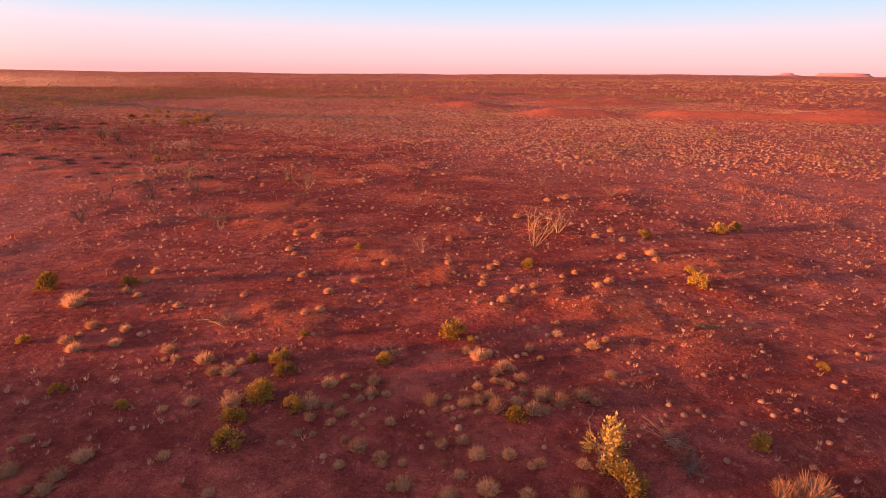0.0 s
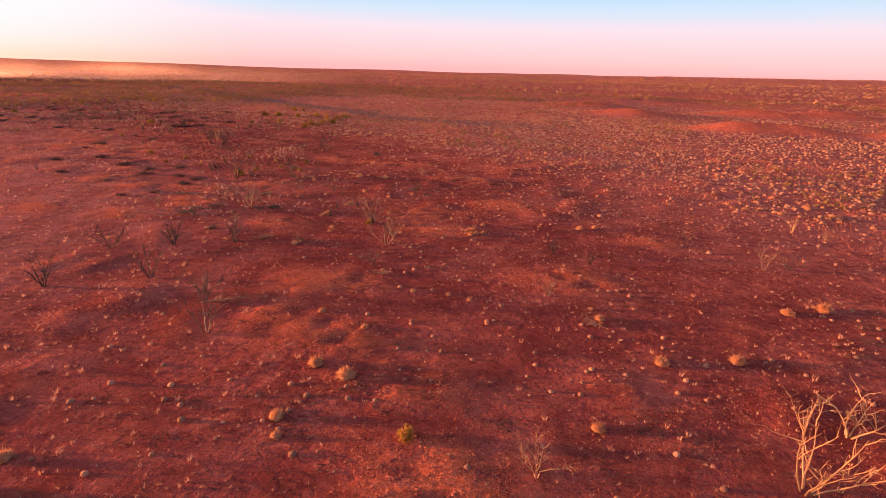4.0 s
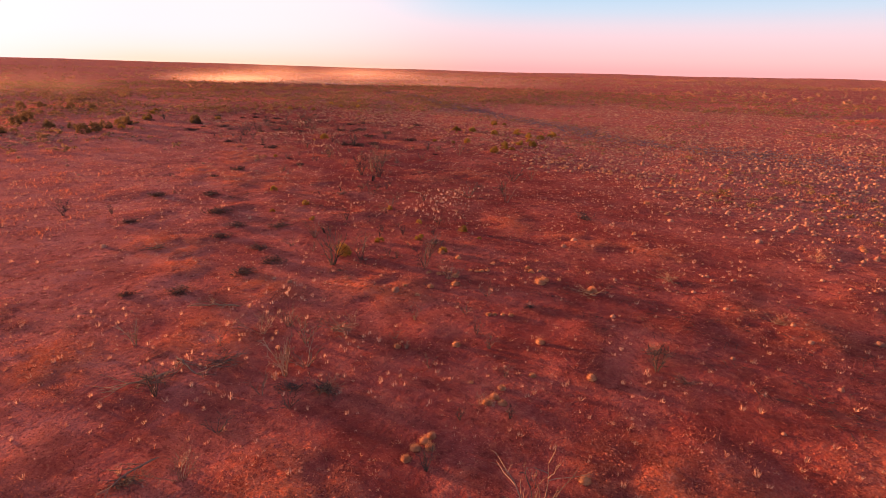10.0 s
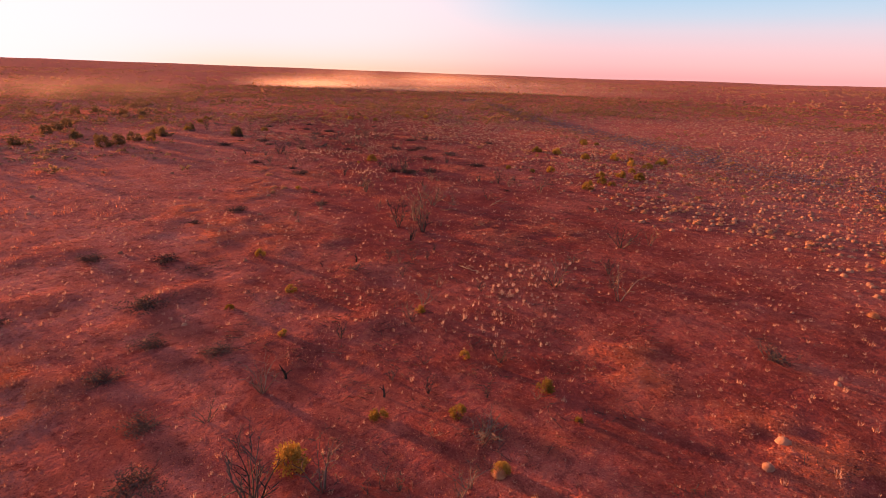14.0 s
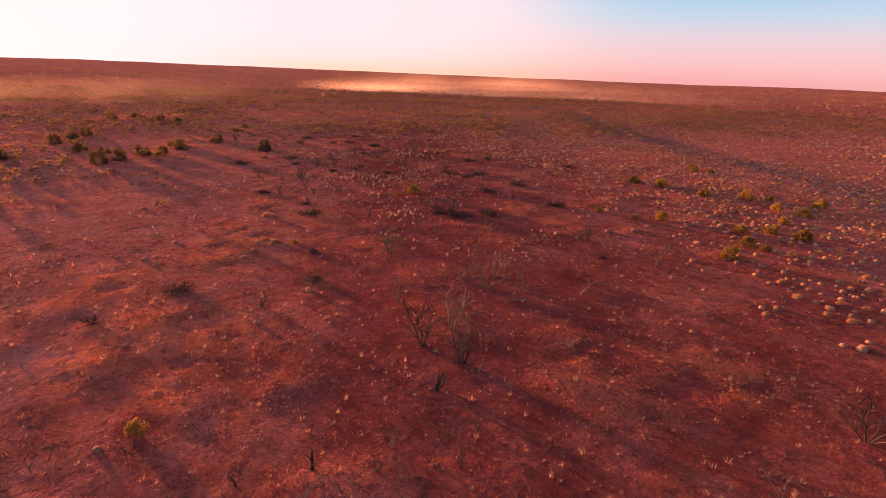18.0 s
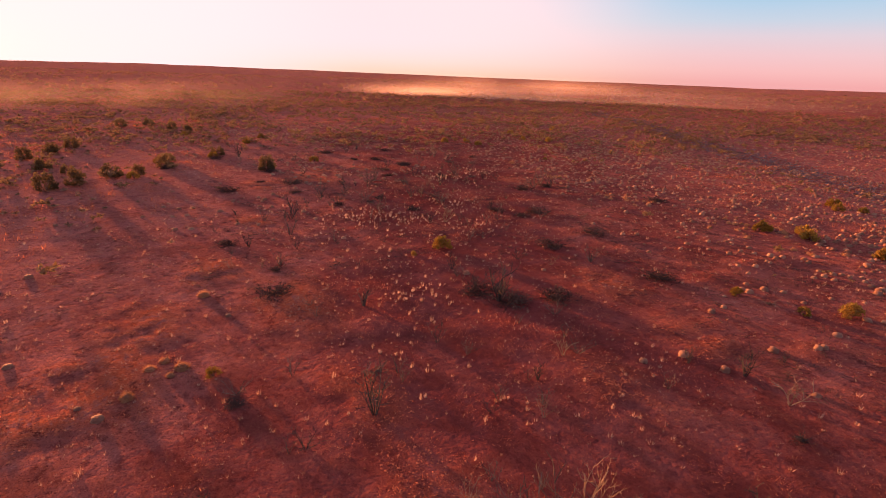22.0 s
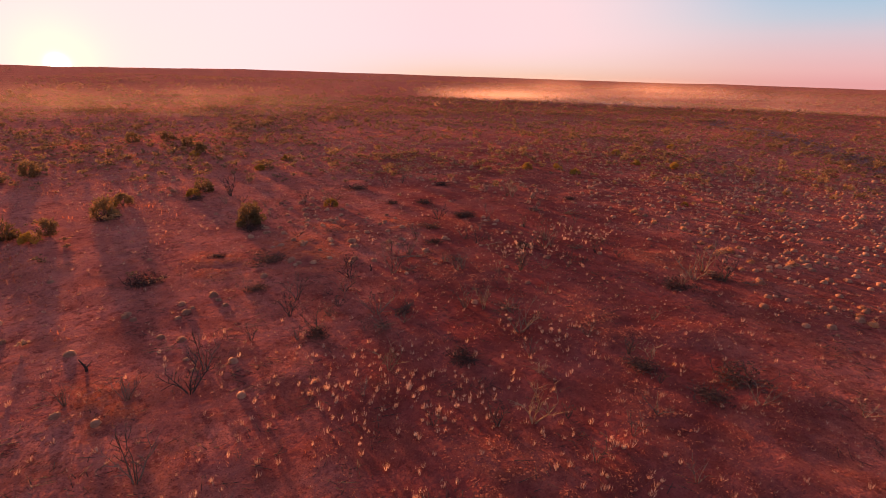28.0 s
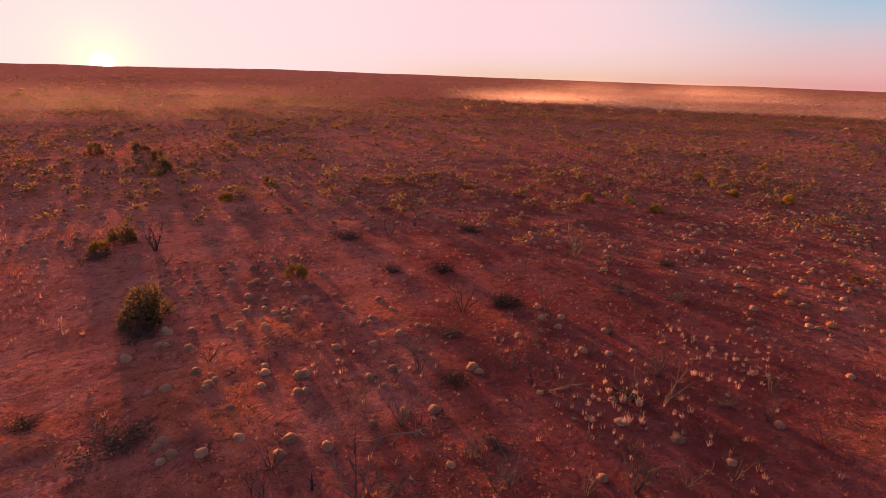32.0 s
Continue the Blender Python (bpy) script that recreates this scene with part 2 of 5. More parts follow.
# ---- ground ----
def lattice(ix, iy, seed):
    """A repeatable random number in -1..1 for each lattice point."""
    n = (ix.astype(np.int64) * 374761393 + iy.astype(np.int64) * 668265263 + seed * 974711) & 0x7FFFFFFF
    n = ((n ^ (n >> 13)) * 1274126177) & 0x7FFFFFFF
    n = ((n ^ (n >> 16)) * 668265263) & 0x7FFFFFFF
    return (n ^ (n >> 15)) % 100003 / 50001.5 - 1


def wavy(x, y, size, seed):
    """Smooth noise in -1..1 with features of that size in metres."""
    u, v = np.asarray(x) / size + 0.37 * seed, np.asarray(y) / size - 0.61 * seed
    ix, iy = np.floor(u), np.floor(v)
    a, b = u - ix, v - iy
    a, b = a * a * a * (a * (a * 6 - 15) + 10), b * b * b * (b * (b * 6 - 15) + 10)
    p, q = lattice(ix, iy, seed), lattice(ix + 1, iy, seed)
    r, s = lattice(ix, iy + 1, seed), lattice(ix + 1, iy + 1, seed)
    return (p + (q - p) * a) * (1 - b) + (r + (s - r) * a) * b


def step(a, b, x):
    t = np.clip((x - a) / (b - a), 0, 1)
    return t * t * (3 - 2 * t)


# low sand ridges, the last one unseen: x, y, half length, half width, height, turn
RIDGES = [(24, 137, 8, 5, 1.7, 10), (36, 139, 8, 5, 1.5, 0), (57, 138, 9, 5, 1.8, -6), (72, 137, 8, 5, 1.6, -10), (88, 133, 9, 5, 1.7, -14), (101, 131, 8, 5, 1.5, 0),
          (6, 170, 10, 6, 1.7, 8), (-6, 202, 12, 7, 1.8, 6), (40, 190, 12, 7, 1.8, -4), (60, 196, 11, 7, 1.7, 0), (118, 156, 11, 7, 1.8, -12),
          # added rise out of view, there only to shade the opening foreground
          (-44, 0, 8, 12, 3.2, 0)]
SKYLINE = [(-180, -0.1), (-60, 0.0), (-25, 0.06), (-12, -0.08), (0, -0.27), (15, -0.36), (30, -0.42), (45, -0.37), (60, -0.22), (72, -0.1), (80, -0.02),
           (91, 0.02), (103, -0.08), (120, -0.1), (180, -0.1)]


# torn crust patches on low rises: x, y
PATCH_1 = [(-30.1, 72.5), (-63.8, 68.0), (-33.4, 54.9), (-38.7, 53.8), (-29.0, 58.7), (-24.7, 72.6), (-20.6, 73.8), (-42.8, 55.0), (-56.9, 81.8), (-52.0, 79.5),
           (-52.5, 68.8), (-57.7, 68.1), (-65.8, 73.0), (-47.3, 82.9), (-44.9, 81.7), (-55.7, 70.8), (-55.7, 66.7), (-43.2, 85.9), (-10.6, 35.2), (-14.4, 36.0),
           (-31.1, 74.1), (-1.6, 44.5), (-10.5, 50.6), (2.6, 53.2), (-13.3, 39.8), (-30.5, 50.6), (-21.2, 48.0), (-13.0, 54.2), (-12.9, 67.2), (-32.4, 45.9)]
PATCH_2 = [(-38.9, 45.3), (-7.8, 58.8), (-76.4, 79.3), (-69.4, 75.6), (-67.3, 74.3), (-66.0, 97.2), (-62.4, 82.3), (-70.9, 82.0), (-71.0, 75.9), (-58.8, 90.3),
           (-59.6, 96.0), (-78.3, 93.9), (-85.1, 102.2), (-85.4, 83.4), (-100.8, 103.3), (-97.5, 91.8), (-78.8, 99.7), (-7.0, 21.2), (-4.0, 28.8), (-0.1, 26.5),
           (1.7, 22.6), (8.4, 21.9), (6.9, 23.7), (-10.7, 35.5), (9.0, 20.4), (13.9, 27.9), (-6.6, 32.8), (-99.7, 91.2), (-102.8, 93.9), (-97.9, 86.5),
           (-102.9, 98.1), (-93.0, 98.7), (-91.3, 110.4)]


def crusted(x, y):
    """1 in the middle of a crust patch, torn at its edge."""
    best = np.zeros(np.shape(x))
    for i, (cx, cy) in enumerate(PATCH_1 + PATCH_2):
        wide = 1.3 + 0.9 * ((i * 7) % 10) / 10
        u, v = (x - cx) / (wide * 1.5), (y - cy) / wide
        best = np.maximum(best, np.exp(-(u * u + v * v) ** 1.4))
    return best * step(-0.75, 0.1, wavy(x, y, 0.9, 17) + 0.6 * wavy(x, y, 0.45, 18))


MIDDLE = [(4, 10), (1, 32), (-14, 52), (-36, 72), (-64, 92), (-96, 108), (-125, 118)]


def from_middle(x, y):
    """Distance from the middle line of the open tongue of sand, and 1 on its sunset side."""
    best, side = np.full(np.shape(x), 1e9), np.zeros(np.shape(x))
    for (ax, ay), (bx, by) in zip(MIDDLE, MIDDLE[1:]):
        ux, uy = bx - ax, by - ay
        t = np.clip(((x - ax) * ux + (y - ay) * uy) / (ux * ux + uy * uy), 0, 1)
        d = np.hypot(x - ax - t * ux, y - ay - t * uy)
        side = np.where(d < best, (ux * (y - ay) - uy * (x - ax)) > 0, side)
        best = np.minimum(best, d)
    return best, side


def dusty(x, y):
    """How far litter, and haze and glare painted in, pale the red earth."""
    d, side = from_middle(x, y)
    low = np.where(side > 0, step(12, 36, -x) * step(-2, 18, d + 4 * wavy(x, y, 9, 19)), 0.65 * step(8, 34, d + 6 * wavy(x, y, 12, 20)))
    return np.maximum(low, 0.5 * step(38, 60, -x))


def mound(x, y):
    """Low mounds a few metres wide, in groups, and the crust patches."""
    return np.maximum(0, wavy(x, y, 2.7, 13) + 0.45 * wavy(x, y, 1.2, 14) - 0.2) * step(-0.3, 0.2, wavy(x, y, 15, 15)) + 0.7 * crusted(x, y)


def on_ridge(x, y):
    """The height that the sand ridges add."""
    z = np.zeros(np.shape(x))
    for cx, cy, length, width, tall, turn in RIDGES:
        c, s = math.cos(radians(turn)), math.sin(radians(turn))
        u, v = ((x - cx) * c + (y - cy) * s) / length, ((y - cy) * c - (x - cx) * s) / width
        z = z + tall * np.exp(-u * u - v * v)
    return z


def ground(x, y):
    """The height of the ground."""
    x, y = np.asarray(x, float), np.asarray(y, float)
    dx, dy = x + 45, y - 75
    r = np.hypot(dx, dy)
    near = 1 - step(200, 450, r)
    rough = 0.35 + 0.65 * step(-0.35, 0.35, wavy(x, y, 13, 8) + 0.3 * wavy(x, y, 4, 11))
    z = 0.15 + near * (0.05 * wavy(x, y, 24, 1) + 0.02 * wavy(x, y, 9, 2) + rough * (0.013 * wavy(x, y, 3.6, 3) + 0.009 * wavy(x, y, 1.7, 4) + 0.007 * wavy(x, y, 0.85, 12)))
    z = z + near * 0.12 * mound(x, y)
    z = z + on_ridge(x, y)
    az = np.degrees(np.arctan2(-dx, dy))
    far = 10.4 + 4850 * np.tan(np.radians(np.interp(az, [a for a, e in SKYLINE], [e for a, e in SKYLINE])))
    ridge = wavy(az * 10, 0 * az, 60, 9) * 4 + wavy(az * 10, 0 * az, 22, 10) * 2
    z = z + np.clip((r - 250) / 4600, 0, 1) * far + step(3200, 4600, r) * ridge
    z = z + step(80, 200, r) * 0.42 * wavy(x, y, 34, 16) + step(160, 500, r) * 0.8 * wavy(x, y, 70, 5) + step(300, 900, r) * 1.6 * wavy(x, y, 210, 6) + step(900, 2500, r) * 3.0 * wavy(x, y, 600, 7)
    return z


def mesh(name, verts, faces, mat, smooth=False):
    data = bpy.data.meshes.new(name)
    data.from_pydata([tuple(v) for v in verts], [], [tuple(f) for f in faces])
    data.materials.append(mat)
    if smooth:
        data.shade_smooth()
    return data


def part(name, data, parent, label=""):
    ob = new(name, data)
    ob.parent = parent
    return tagged(ob, label)


def graded(low, high, fine, reach, growth):
    """Even steps from low to high, then ever longer ones out to reach on both sides."""
    inner = list(np.arange(low, high, fine))
    out, pos, gap = [], inner[-1], fine
    while pos < reach:
        gap *= growth
        pos += gap
        out.append(pos)
    back, pos, gap = [], low, fine
    while pos > -reach:
        gap *= growth
        pos -= gap
        back.append(pos)
    return np.array(back[::-1] + inner + out)


def make_ground():
    xs, ys = graded(-140, 32, 0.45, 4800, 1.1), graded(8, 130, 0.45, 4800, 1.1)
    gx, gy = np.meshgrid(xs, ys)
    gz = ground(gx, gy)
    w, h = len(xs), len(ys)
    data = bpy.data.meshes.new("ground")
    data.vertices.add(w * h)
    data.vertices.foreach_set("co", np.stack([gx, gy, gz], -1).astype(np.float32).ravel())
    a = (np.arange(h - 1)[:, None] * w + np.arange(w - 1)[None, :]).ravel()
    loops = np.stack([a, a + 1, a + w + 1, a + w], -1).ravel()
    data.loops.add(len(loops))
    data.loops.foreach_set("vertex_index", loops)
    data.polygons.add(len(a))
    data.polygons.foreach_set("loop_start", np.arange(len(a)) * 4)
    data.update(calc_edges=True)
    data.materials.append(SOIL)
    for name, values in (("dusty", dusty(gx, gy)), ("crusty", np.maximum(crusted(gx, gy), 0.65 * step(0.15, 0.8, on_ridge(gx, gy)))), ("bare", step(36, 10, from_middle(gx, gy)[0]) * (1 - crusted(gx, gy)))):
        data.attributes.new(name, "FLOAT", "POINT").data.foreach_set("value", values.astype(np.float32).ravel())
    data.shade_smooth()
    tagged(new("ground", data), "red sandy desert plain with low wind-blown swells", "ground", kind="structure")


make_ground()


def height(x, y):
    return float(ground(x, y))


# ---- plant shapes ----
rng = np.random.default_rng(7)


def dome(verts, faces, radius, tall, rings=3, sides=9, rough=0.12, lift=0.0, centre=(0, 0)):
    """An uneven mound, open below."""
    start = len(verts)
    for i in range(rings):
        a = i / rings * math.pi / 2
        for k in range(sides):
            b = 2 * math.pi * (k + 0.5 * (i % 2)) / sides
            s = 1 + rng.uniform(-rough, rough)
            verts.append((centre[0] + radius * s * math.cos(a) * math.cos(b), centre[1] + radius * s * math.cos(a) * math.sin(b), lift + tall * s * math.sin(a) - (0.06 * tall if i == 0 else 0)))
    verts.append((centre[0], centre[1], lift + tall))
    for i in range(rings - 1):
        for k in range(sides):
            p, q = start + i * sides + k, start + i * sides + (k + 1) % sides
            faces.append((p, q, q + sides, p + sides))
    for k in range(sides):
        faces.append((start + (rings - 1) * sides + k, start + (rings - 1) * sides + (k + 1) % sides, start + rings * sides))


def blade(verts, faces, base, tip, width, sag=0.0):
    """One bent blade of grass: two quads and a point."""
    base, tip = Vector(base), Vector(tip)
    side = (tip - base).cross(Vector((rng.normal(), rng.normal(), rng.normal()))).normalized() * width / 2
    mid = base.lerp(tip, 0.55) + Vector((0, 0, sag))
    s = len(verts)
    verts += [base - side, base + side, mid - side * 0.8, mid + side * 0.8, tip]
    faces += [(s, s + 1, s + 3, s + 2), (s + 2, s + 3, s + 4)]


def hummock_shape(blades, stalks):
    """A rounded cushion of needles, one metre wide: the needles, and the matted core."""
    v, f = [], []
    for i in range(blades):
        b, a = rng.uniform(0, 2 * math.pi), math.asin(rng.uniform(0.02, 1.0))
        out = Vector((math.cos(a) * math.cos(b), math.cos(a) * math.sin(b), 0.86 * math.sin(a)))
        r = rng.uniform(0.40, 0.53)
        root = out * rng.uniform(0.20, 0.32)
        tip = out * r + Vector((rng.normal(0, 0.045), rng.normal(0, 0.045), rng.normal(0, 0.035)))
        blade(v, f, root, tip, 0.024)
    for i in range(stalks):
        b, r = rng.uniform(0, 2 * math.pi), rng.uniform(0, 0.3)
        root = Vector((r * math.cos(b), r * math.sin(b), 0.3))
        blade(v, f, root, root + Vector((rng.normal(0, 0.07) + 0.1 * math.cos(b), rng.normal(0, 0.07) + 0.1 * math.sin(b), rng.uniform(0.15, 0.4))), 0.012)
    cv, cf = [], []
    dome(cv, cf, 0.37, 0.31, 4, 12, 0.14)
    return mesh("needle_mat", v, f, GOLD), mesh("spinifex", cv, cf, GOLD, True)


def tussock_shape(blades, straw, core, root_mat=1.0, splay=1.35):
    """A shaggy clump of dry grass with taller stalks, one metre wide."""
    v, f = [], []
    for i in range(blades):
        b, lean, r = rng.uniform(0, 2 * math.pi), rng.uniform(0, splay) ** 0.9, math.sqrt(rng.uniform(0.01, 0.12)) * splay / 1.35
        root = Vector((r * math.cos(b), r * math.sin(b), 0.04))
        tip = root + Vector((math.sin(lean) * math.cos(b + rng.normal(0, 0.3)), math.sin(lean) * math.sin(b + rng.normal(0, 0.3)), math.cos(lean) * 1.1)) * rng.uniform(0.24, 0.46)
        blade(v, f, root, tip, 0.030, 0.03)
    for i in range(blades // 5):
        b, lean, r = rng.uniform(0, 2 * math.pi), abs(rng.normal(0, 0.35)), rng.uniform(0, 0.28)
        root = Vector((r * math.cos(b), r * math.sin(b), 0.18))
        blade(v, f, root, root + Vector((math.sin(lean) * math.cos(b), math.sin(lean) * math.sin(b), math.cos(lean))) * rng.uniform(0.35, 0.65), 0.018)
    cv, cf = [], []
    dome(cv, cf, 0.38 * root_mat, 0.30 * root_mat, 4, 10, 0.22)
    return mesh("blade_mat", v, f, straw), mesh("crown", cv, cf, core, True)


def tube(verts, faces, points, radii, sides=5):
    """A tapered stick through the points."""
    s = len(verts)
    for i, p in enumerate(points):
        d = (points[min(i + 1, len(points) - 1)] - points[max(i - 1, 0)]).normalized()
        a = d.orthogonal().normalized()
        b = d.cross(a)
        for k in range(sides):
            t = 2 * math.pi * k / sides
            verts.append(p + (a * math.cos(t) + b * math.sin(t)) * radii[i])
    for i in range(len(points) - 1):
        for k in range(sides):
            p, q = s + i * sides + k, s + i * sides + (k + 1) % sides
            faces.append((p, q, q + sides, p + sides))
    faces.append(tuple(s + (len(points) - 1) * sides + k for k in range(sides)))
    faces.append(tuple(s + k for k in reversed(range(sides))))


def limb(verts, faces, start, way, long, thick, twigs, depth=0, droop=0.0):
    """A crooked limb with side twigs."""
    pts, d = [start], way.normalized()
    for i in range(4):
        d = (d + Vector((rng.normal(0, 0.16), rng.normal(0, 0.16), rng.normal(0, 0.10) - droop))).normalized()
        pts.append(pts[-1] + d * long / 4)
    tube(verts, faces, pts, [thick, thick * 0.85, thick * 0.65, thick * 0.45, thick * 0.2], 5 if depth == 0 else 3)
    if depth < 2:
        for i in range(twigs):
            k = int(rng.integers(1, 4))
            side = Vector((rng.normal(), rng.normal(), rng.normal() * 0.5 + 0.25))
            limb(verts, faces, pts[k].lerp(pts[k + 1], rng.uniform(0, 1)), d * 0.8 + side.normalized() * 0.75, long * rng.uniform(0.25, 0.5), thick * 0.58, max(1, twigs - 2), depth + 1, droop)


def dead_shrub(mat, stems, spread, twigs, thick=0.02):
    """A leafless shrub, about one metre tall, whose stems rise from one root."""
    thing = new("dead_shrub")
    for i in range(stems):
        v, f = [], []
        b = 2 * math.pi * (i + rng.uniform(0, 0.7)) / stems
        lean = spread * rng.uniform(0.35, 1.1)
        limb(v, f, Vector((0.04 * math.cos(b), 0.04 * math.sin(b), -0.05)), Vector((math.sin(lean) * math.cos(b), math.sin(lean) * math.sin(b), math.cos(lean))), rng.uniform(0.75, 1.1), thick * rng.uniform(0.7, 1.1), twigs)
        part("stem", mesh("stem", v, f, mat), thing)
    return thing


def burnt_stump():
    thing = new("burnt_stump")
    v, f = [], []
    limb(v, f, Vector((0, 0, -0.05)), Vector((0.1, 0, 1)), 1.0, 0.10, 0)
    part("trunk", mesh("trunk", v, f, CHAR), thing)
    for i in range(2):
        v, f = [], []
        b = rng.uniform(0, 6.28)
        limb(v, f, Vector((0, 0, 0.25 + 0.2 * i)), Vector((math.cos(b), math.sin(b), 0.9)), 0.5, 0.045, 1)
        part("branch", mesh("branch", v, f, CHAR), thing)
    return thing


def brush_pile(mat, sticks):
    """Fallen dead branches lying fanned out over one metre."""
    thing = new("brush_pile")
    main = rng.uniform(0, 6.28)
    for i in range(sticks):
        v, f = [], []
        b = main + rng.normal(0, 0.55) + (math.pi if rng.uniform() < 0.25 else 0)
        root = Vector((rng.normal(0, 0.12), rng.normal(0, 0.12), rng.uniform(0.0, 0.10)))
        limb(v, f, root, Vector((math.cos(b), math.sin(b), rng.uniform(0.05, 0.85))), rng.uniform(0.35, 0.75), rng.uniform(0.009, 0.016), 4, 1, 0.04)
        part("branch", mesh("branch", v, f, mat), thing)
    return thing


def fallen_log(mat):
    """A crooked dead bough lying on the ground, with its side branches."""
    thing = new("fallen_log")
    pts = [Vector((-0.55, 0, 0.02))]
    for i in range(8):
        pts.append(pts[-1] + Vector((0.13, rng.normal(0, 0.035), 0)))
        pts[-1].z = 0.03 + abs(rng.normal(0, 0.02))
    v, f = [], []
    tube(v, f, pts, [0.006, 0.018, 0.019, 0.017, 0.015, 0.013, 0.011, 0.008, 0.004], 6)
    part("trunk", mesh("trunk", v, f, mat), thing)
    for i in range(7):
        v, f = [], []
        k = int(rng.integers(2, 7))
        limb(v, f, pts[k], Vector((0.9, rng.choice([-1, 1]) * rng.uniform(0.4, 1.1), rng.uniform(0, 0.35))), rng.uniform(0.2, 0.5), 0.009, 3, 1, 0.05)
        part("branch", mesh("branch", v, f, mat), thing)
    return thing


def dark_bush():
    """A low, dense, dark mound of fine twigs, one metre wide."""
    thing = new("low_bush")
    v, f = [], []
    for i in range(46):
        b, a = rng.uniform(0, 6.28), rng.uniform(0.15, 1.35)
        limb(v, f, Vector((rng.normal(0, 0.1), rng.normal(0, 0.1), 0)), Vector((math.cos(a) * math.cos(b), math.cos(a) * math.sin(b), 0.55 * math.sin(a))), rng.uniform(0.3, 0.52), 0.008, 2, 1)
    part("brushwood", mesh("brushwood", v, f, BRUSH), thing)
    lv, lf = [], []
    leaves(lv, lf, 520, 0.48, 0.22, 0.035, 0.02)
    part("foliage", mesh("foliage", lv, lf, BRUSH), thing, "dark withered leaves")
    return thing


def leaves(v, f, count, radius, tall, size, low, plain=False):
    """Small leaves in clumps through a rounded crown."""
    lumps = [(rng.uniform(0, 6.28), rng.uniform(0.2, 0.8) * radius, rng.uniform(0.35, 0.9)) for i in range(9)]
    for i in range(count):
        b, r, h = lumps[int(rng.integers(0, 9))]
        d = Vector((rng.normal(), rng.normal(), rng.normal())).normalized() * rng.uniform(0.5, 1.0) * radius * 0.42
        c = Vector((r * math.cos(b), r * math.sin(b), low + h * (tall - low))) + Vector((d.x, d.y, d.z * 0.75))
        c.z = max(c.z, low * 0.5)
        a = Vector((rng.normal(), rng.normal(), rng.normal() + 0.6)).normalized() * size
        s = a.cross(Vector((rng.normal(), rng.normal(), rng.normal()))).normalized() * size * 0.4
        k = len(v)
        if plain:
            v += [c - s, c + s, c + a]
            f.append((k, k + 1, k + 2))
            continue
        v += [c - a * 0.5, c + s, c + a, c - s]
        f.append((k, k + 1, k + 2, k + 3))


def crown(v, f, count, radius, tall, size):
    """A dense rounded crown of small leaves with lumps and gaps."""
    lumps = [Vector((rng.normal(), rng.normal(), abs(rng.normal()) * 0.8)).normalized() for i in range(13)]
    for i in range(count):
        d = (lumps[int(rng.integers(0, 13))] + Vector((rng.normal(), rng.normal(), rng.normal())) * 0.22).normalized()
        d.z = abs(d.z)
        r = rng.uniform(0.3, 1.0) ** 0.6 + 0.10 * math.sin(9 * d.x + 4 * d.y) * math.cos(7 * d.z)
        c = Vector((d.x * radius * r, d.y * radius * r, 0.06 + d.z * (tall - 0.06) * r))
        a = (d + Vector((rng.normal(), rng.normal(), rng.normal() + 0.5)) * 0.6).normalized() * size
        s = a.cross(Vector((rng.normal(), rng.normal(), rng.normal()))).normalized() * size * 0.4
        k = len(v)
        v += [c - a * 0.5, c + s, c + a, c - s]
        f.append((k, k + 1, k + 2, k + 3))


def green_shrub(leaf, tall, count):
    """A leafy desert shrub, one metre wide."""
    thing = new("shrub")
    for i in range(5):
        v, f = [], []
        b = 2 * math.pi * (i + rng.uniform(0, 0.6)) / 5
        limb(v, f, Vector((0, 0, -0.04)), Vector((math.cos(b) * 0.55, math.sin(b) * 0.55, 1)), tall * 0.8, 0.02, 2, 1)
        part("stem", mesh("stem", v, f, WOOD), thing)
    v, f = [], []
    crown(v, f, count, 0.5, tall, 0.07)
    part("foliage", mesh("foliage", v, f, leaf), thing)
    return thing


def settle(proto, x, y, size, turn, squash=1.0, sink=0.0):
    """A copy of a prototype standing on the ground."""
    ob = copy_thing(proto, pose(x, y, height(x, y) - sink * size, 0, 0, turn))
    ob.scale = (size, size, size * squash)
    return ob


def retire(protos):
    """Remove the prototypes once their copies stand."""
    for p in protos:
        for o in (*p.children_recursive, p):
            bpy.data.objects.remove(o)


def tag_all(items, label, category, group=""):
    for ob in items:
        tagged(ob, label, category, group)


# ---- places ----
# x, y, size
HUMMOCK_AT_1 = [
    (2.6, 23.0, 0.59), (3.3, 24.1, 0.60), (4.3, 24.8, 0.55), (4.2, 24.1, 0.31), (1.7, 24.9, 0.47), (1.9, 26.0, 0.50), (2.3, 27.4, 0.57), (2.7, 28.1, 0.40),
    (0.0, 28.0, 0.56), (0.3, 26.5, 0.33), (-3.5, 27.6, 0.53), (-1.0, 24.7, 0.34), (-4.7, 25.2, 0.63), (-5.8, 23.6, 0.55), (-7.6, 25.7, 0.53), (-8.1, 25.1, 0.30),
    (-7.0, 26.1, 0.35), (-9.7, 23.1, 0.42), (-6.3, 21.1, 0.46), (-5.7, 21.5, 0.51), (-4.1, 22.7, 0.28), (-3.1, 22.6, 0.27), (-1.5, 22.9, 0.27), (-12.2, 21.8, 0.52),
    (-14.6, 22.8, 0.48), (-15.5, 23.3, 0.54), (-15.3, 24.7, 0.58), (-15.4, 25.9, 0.53), (6.0, 26.2, 0.35), (6.8, 26.8, 0.46),
]
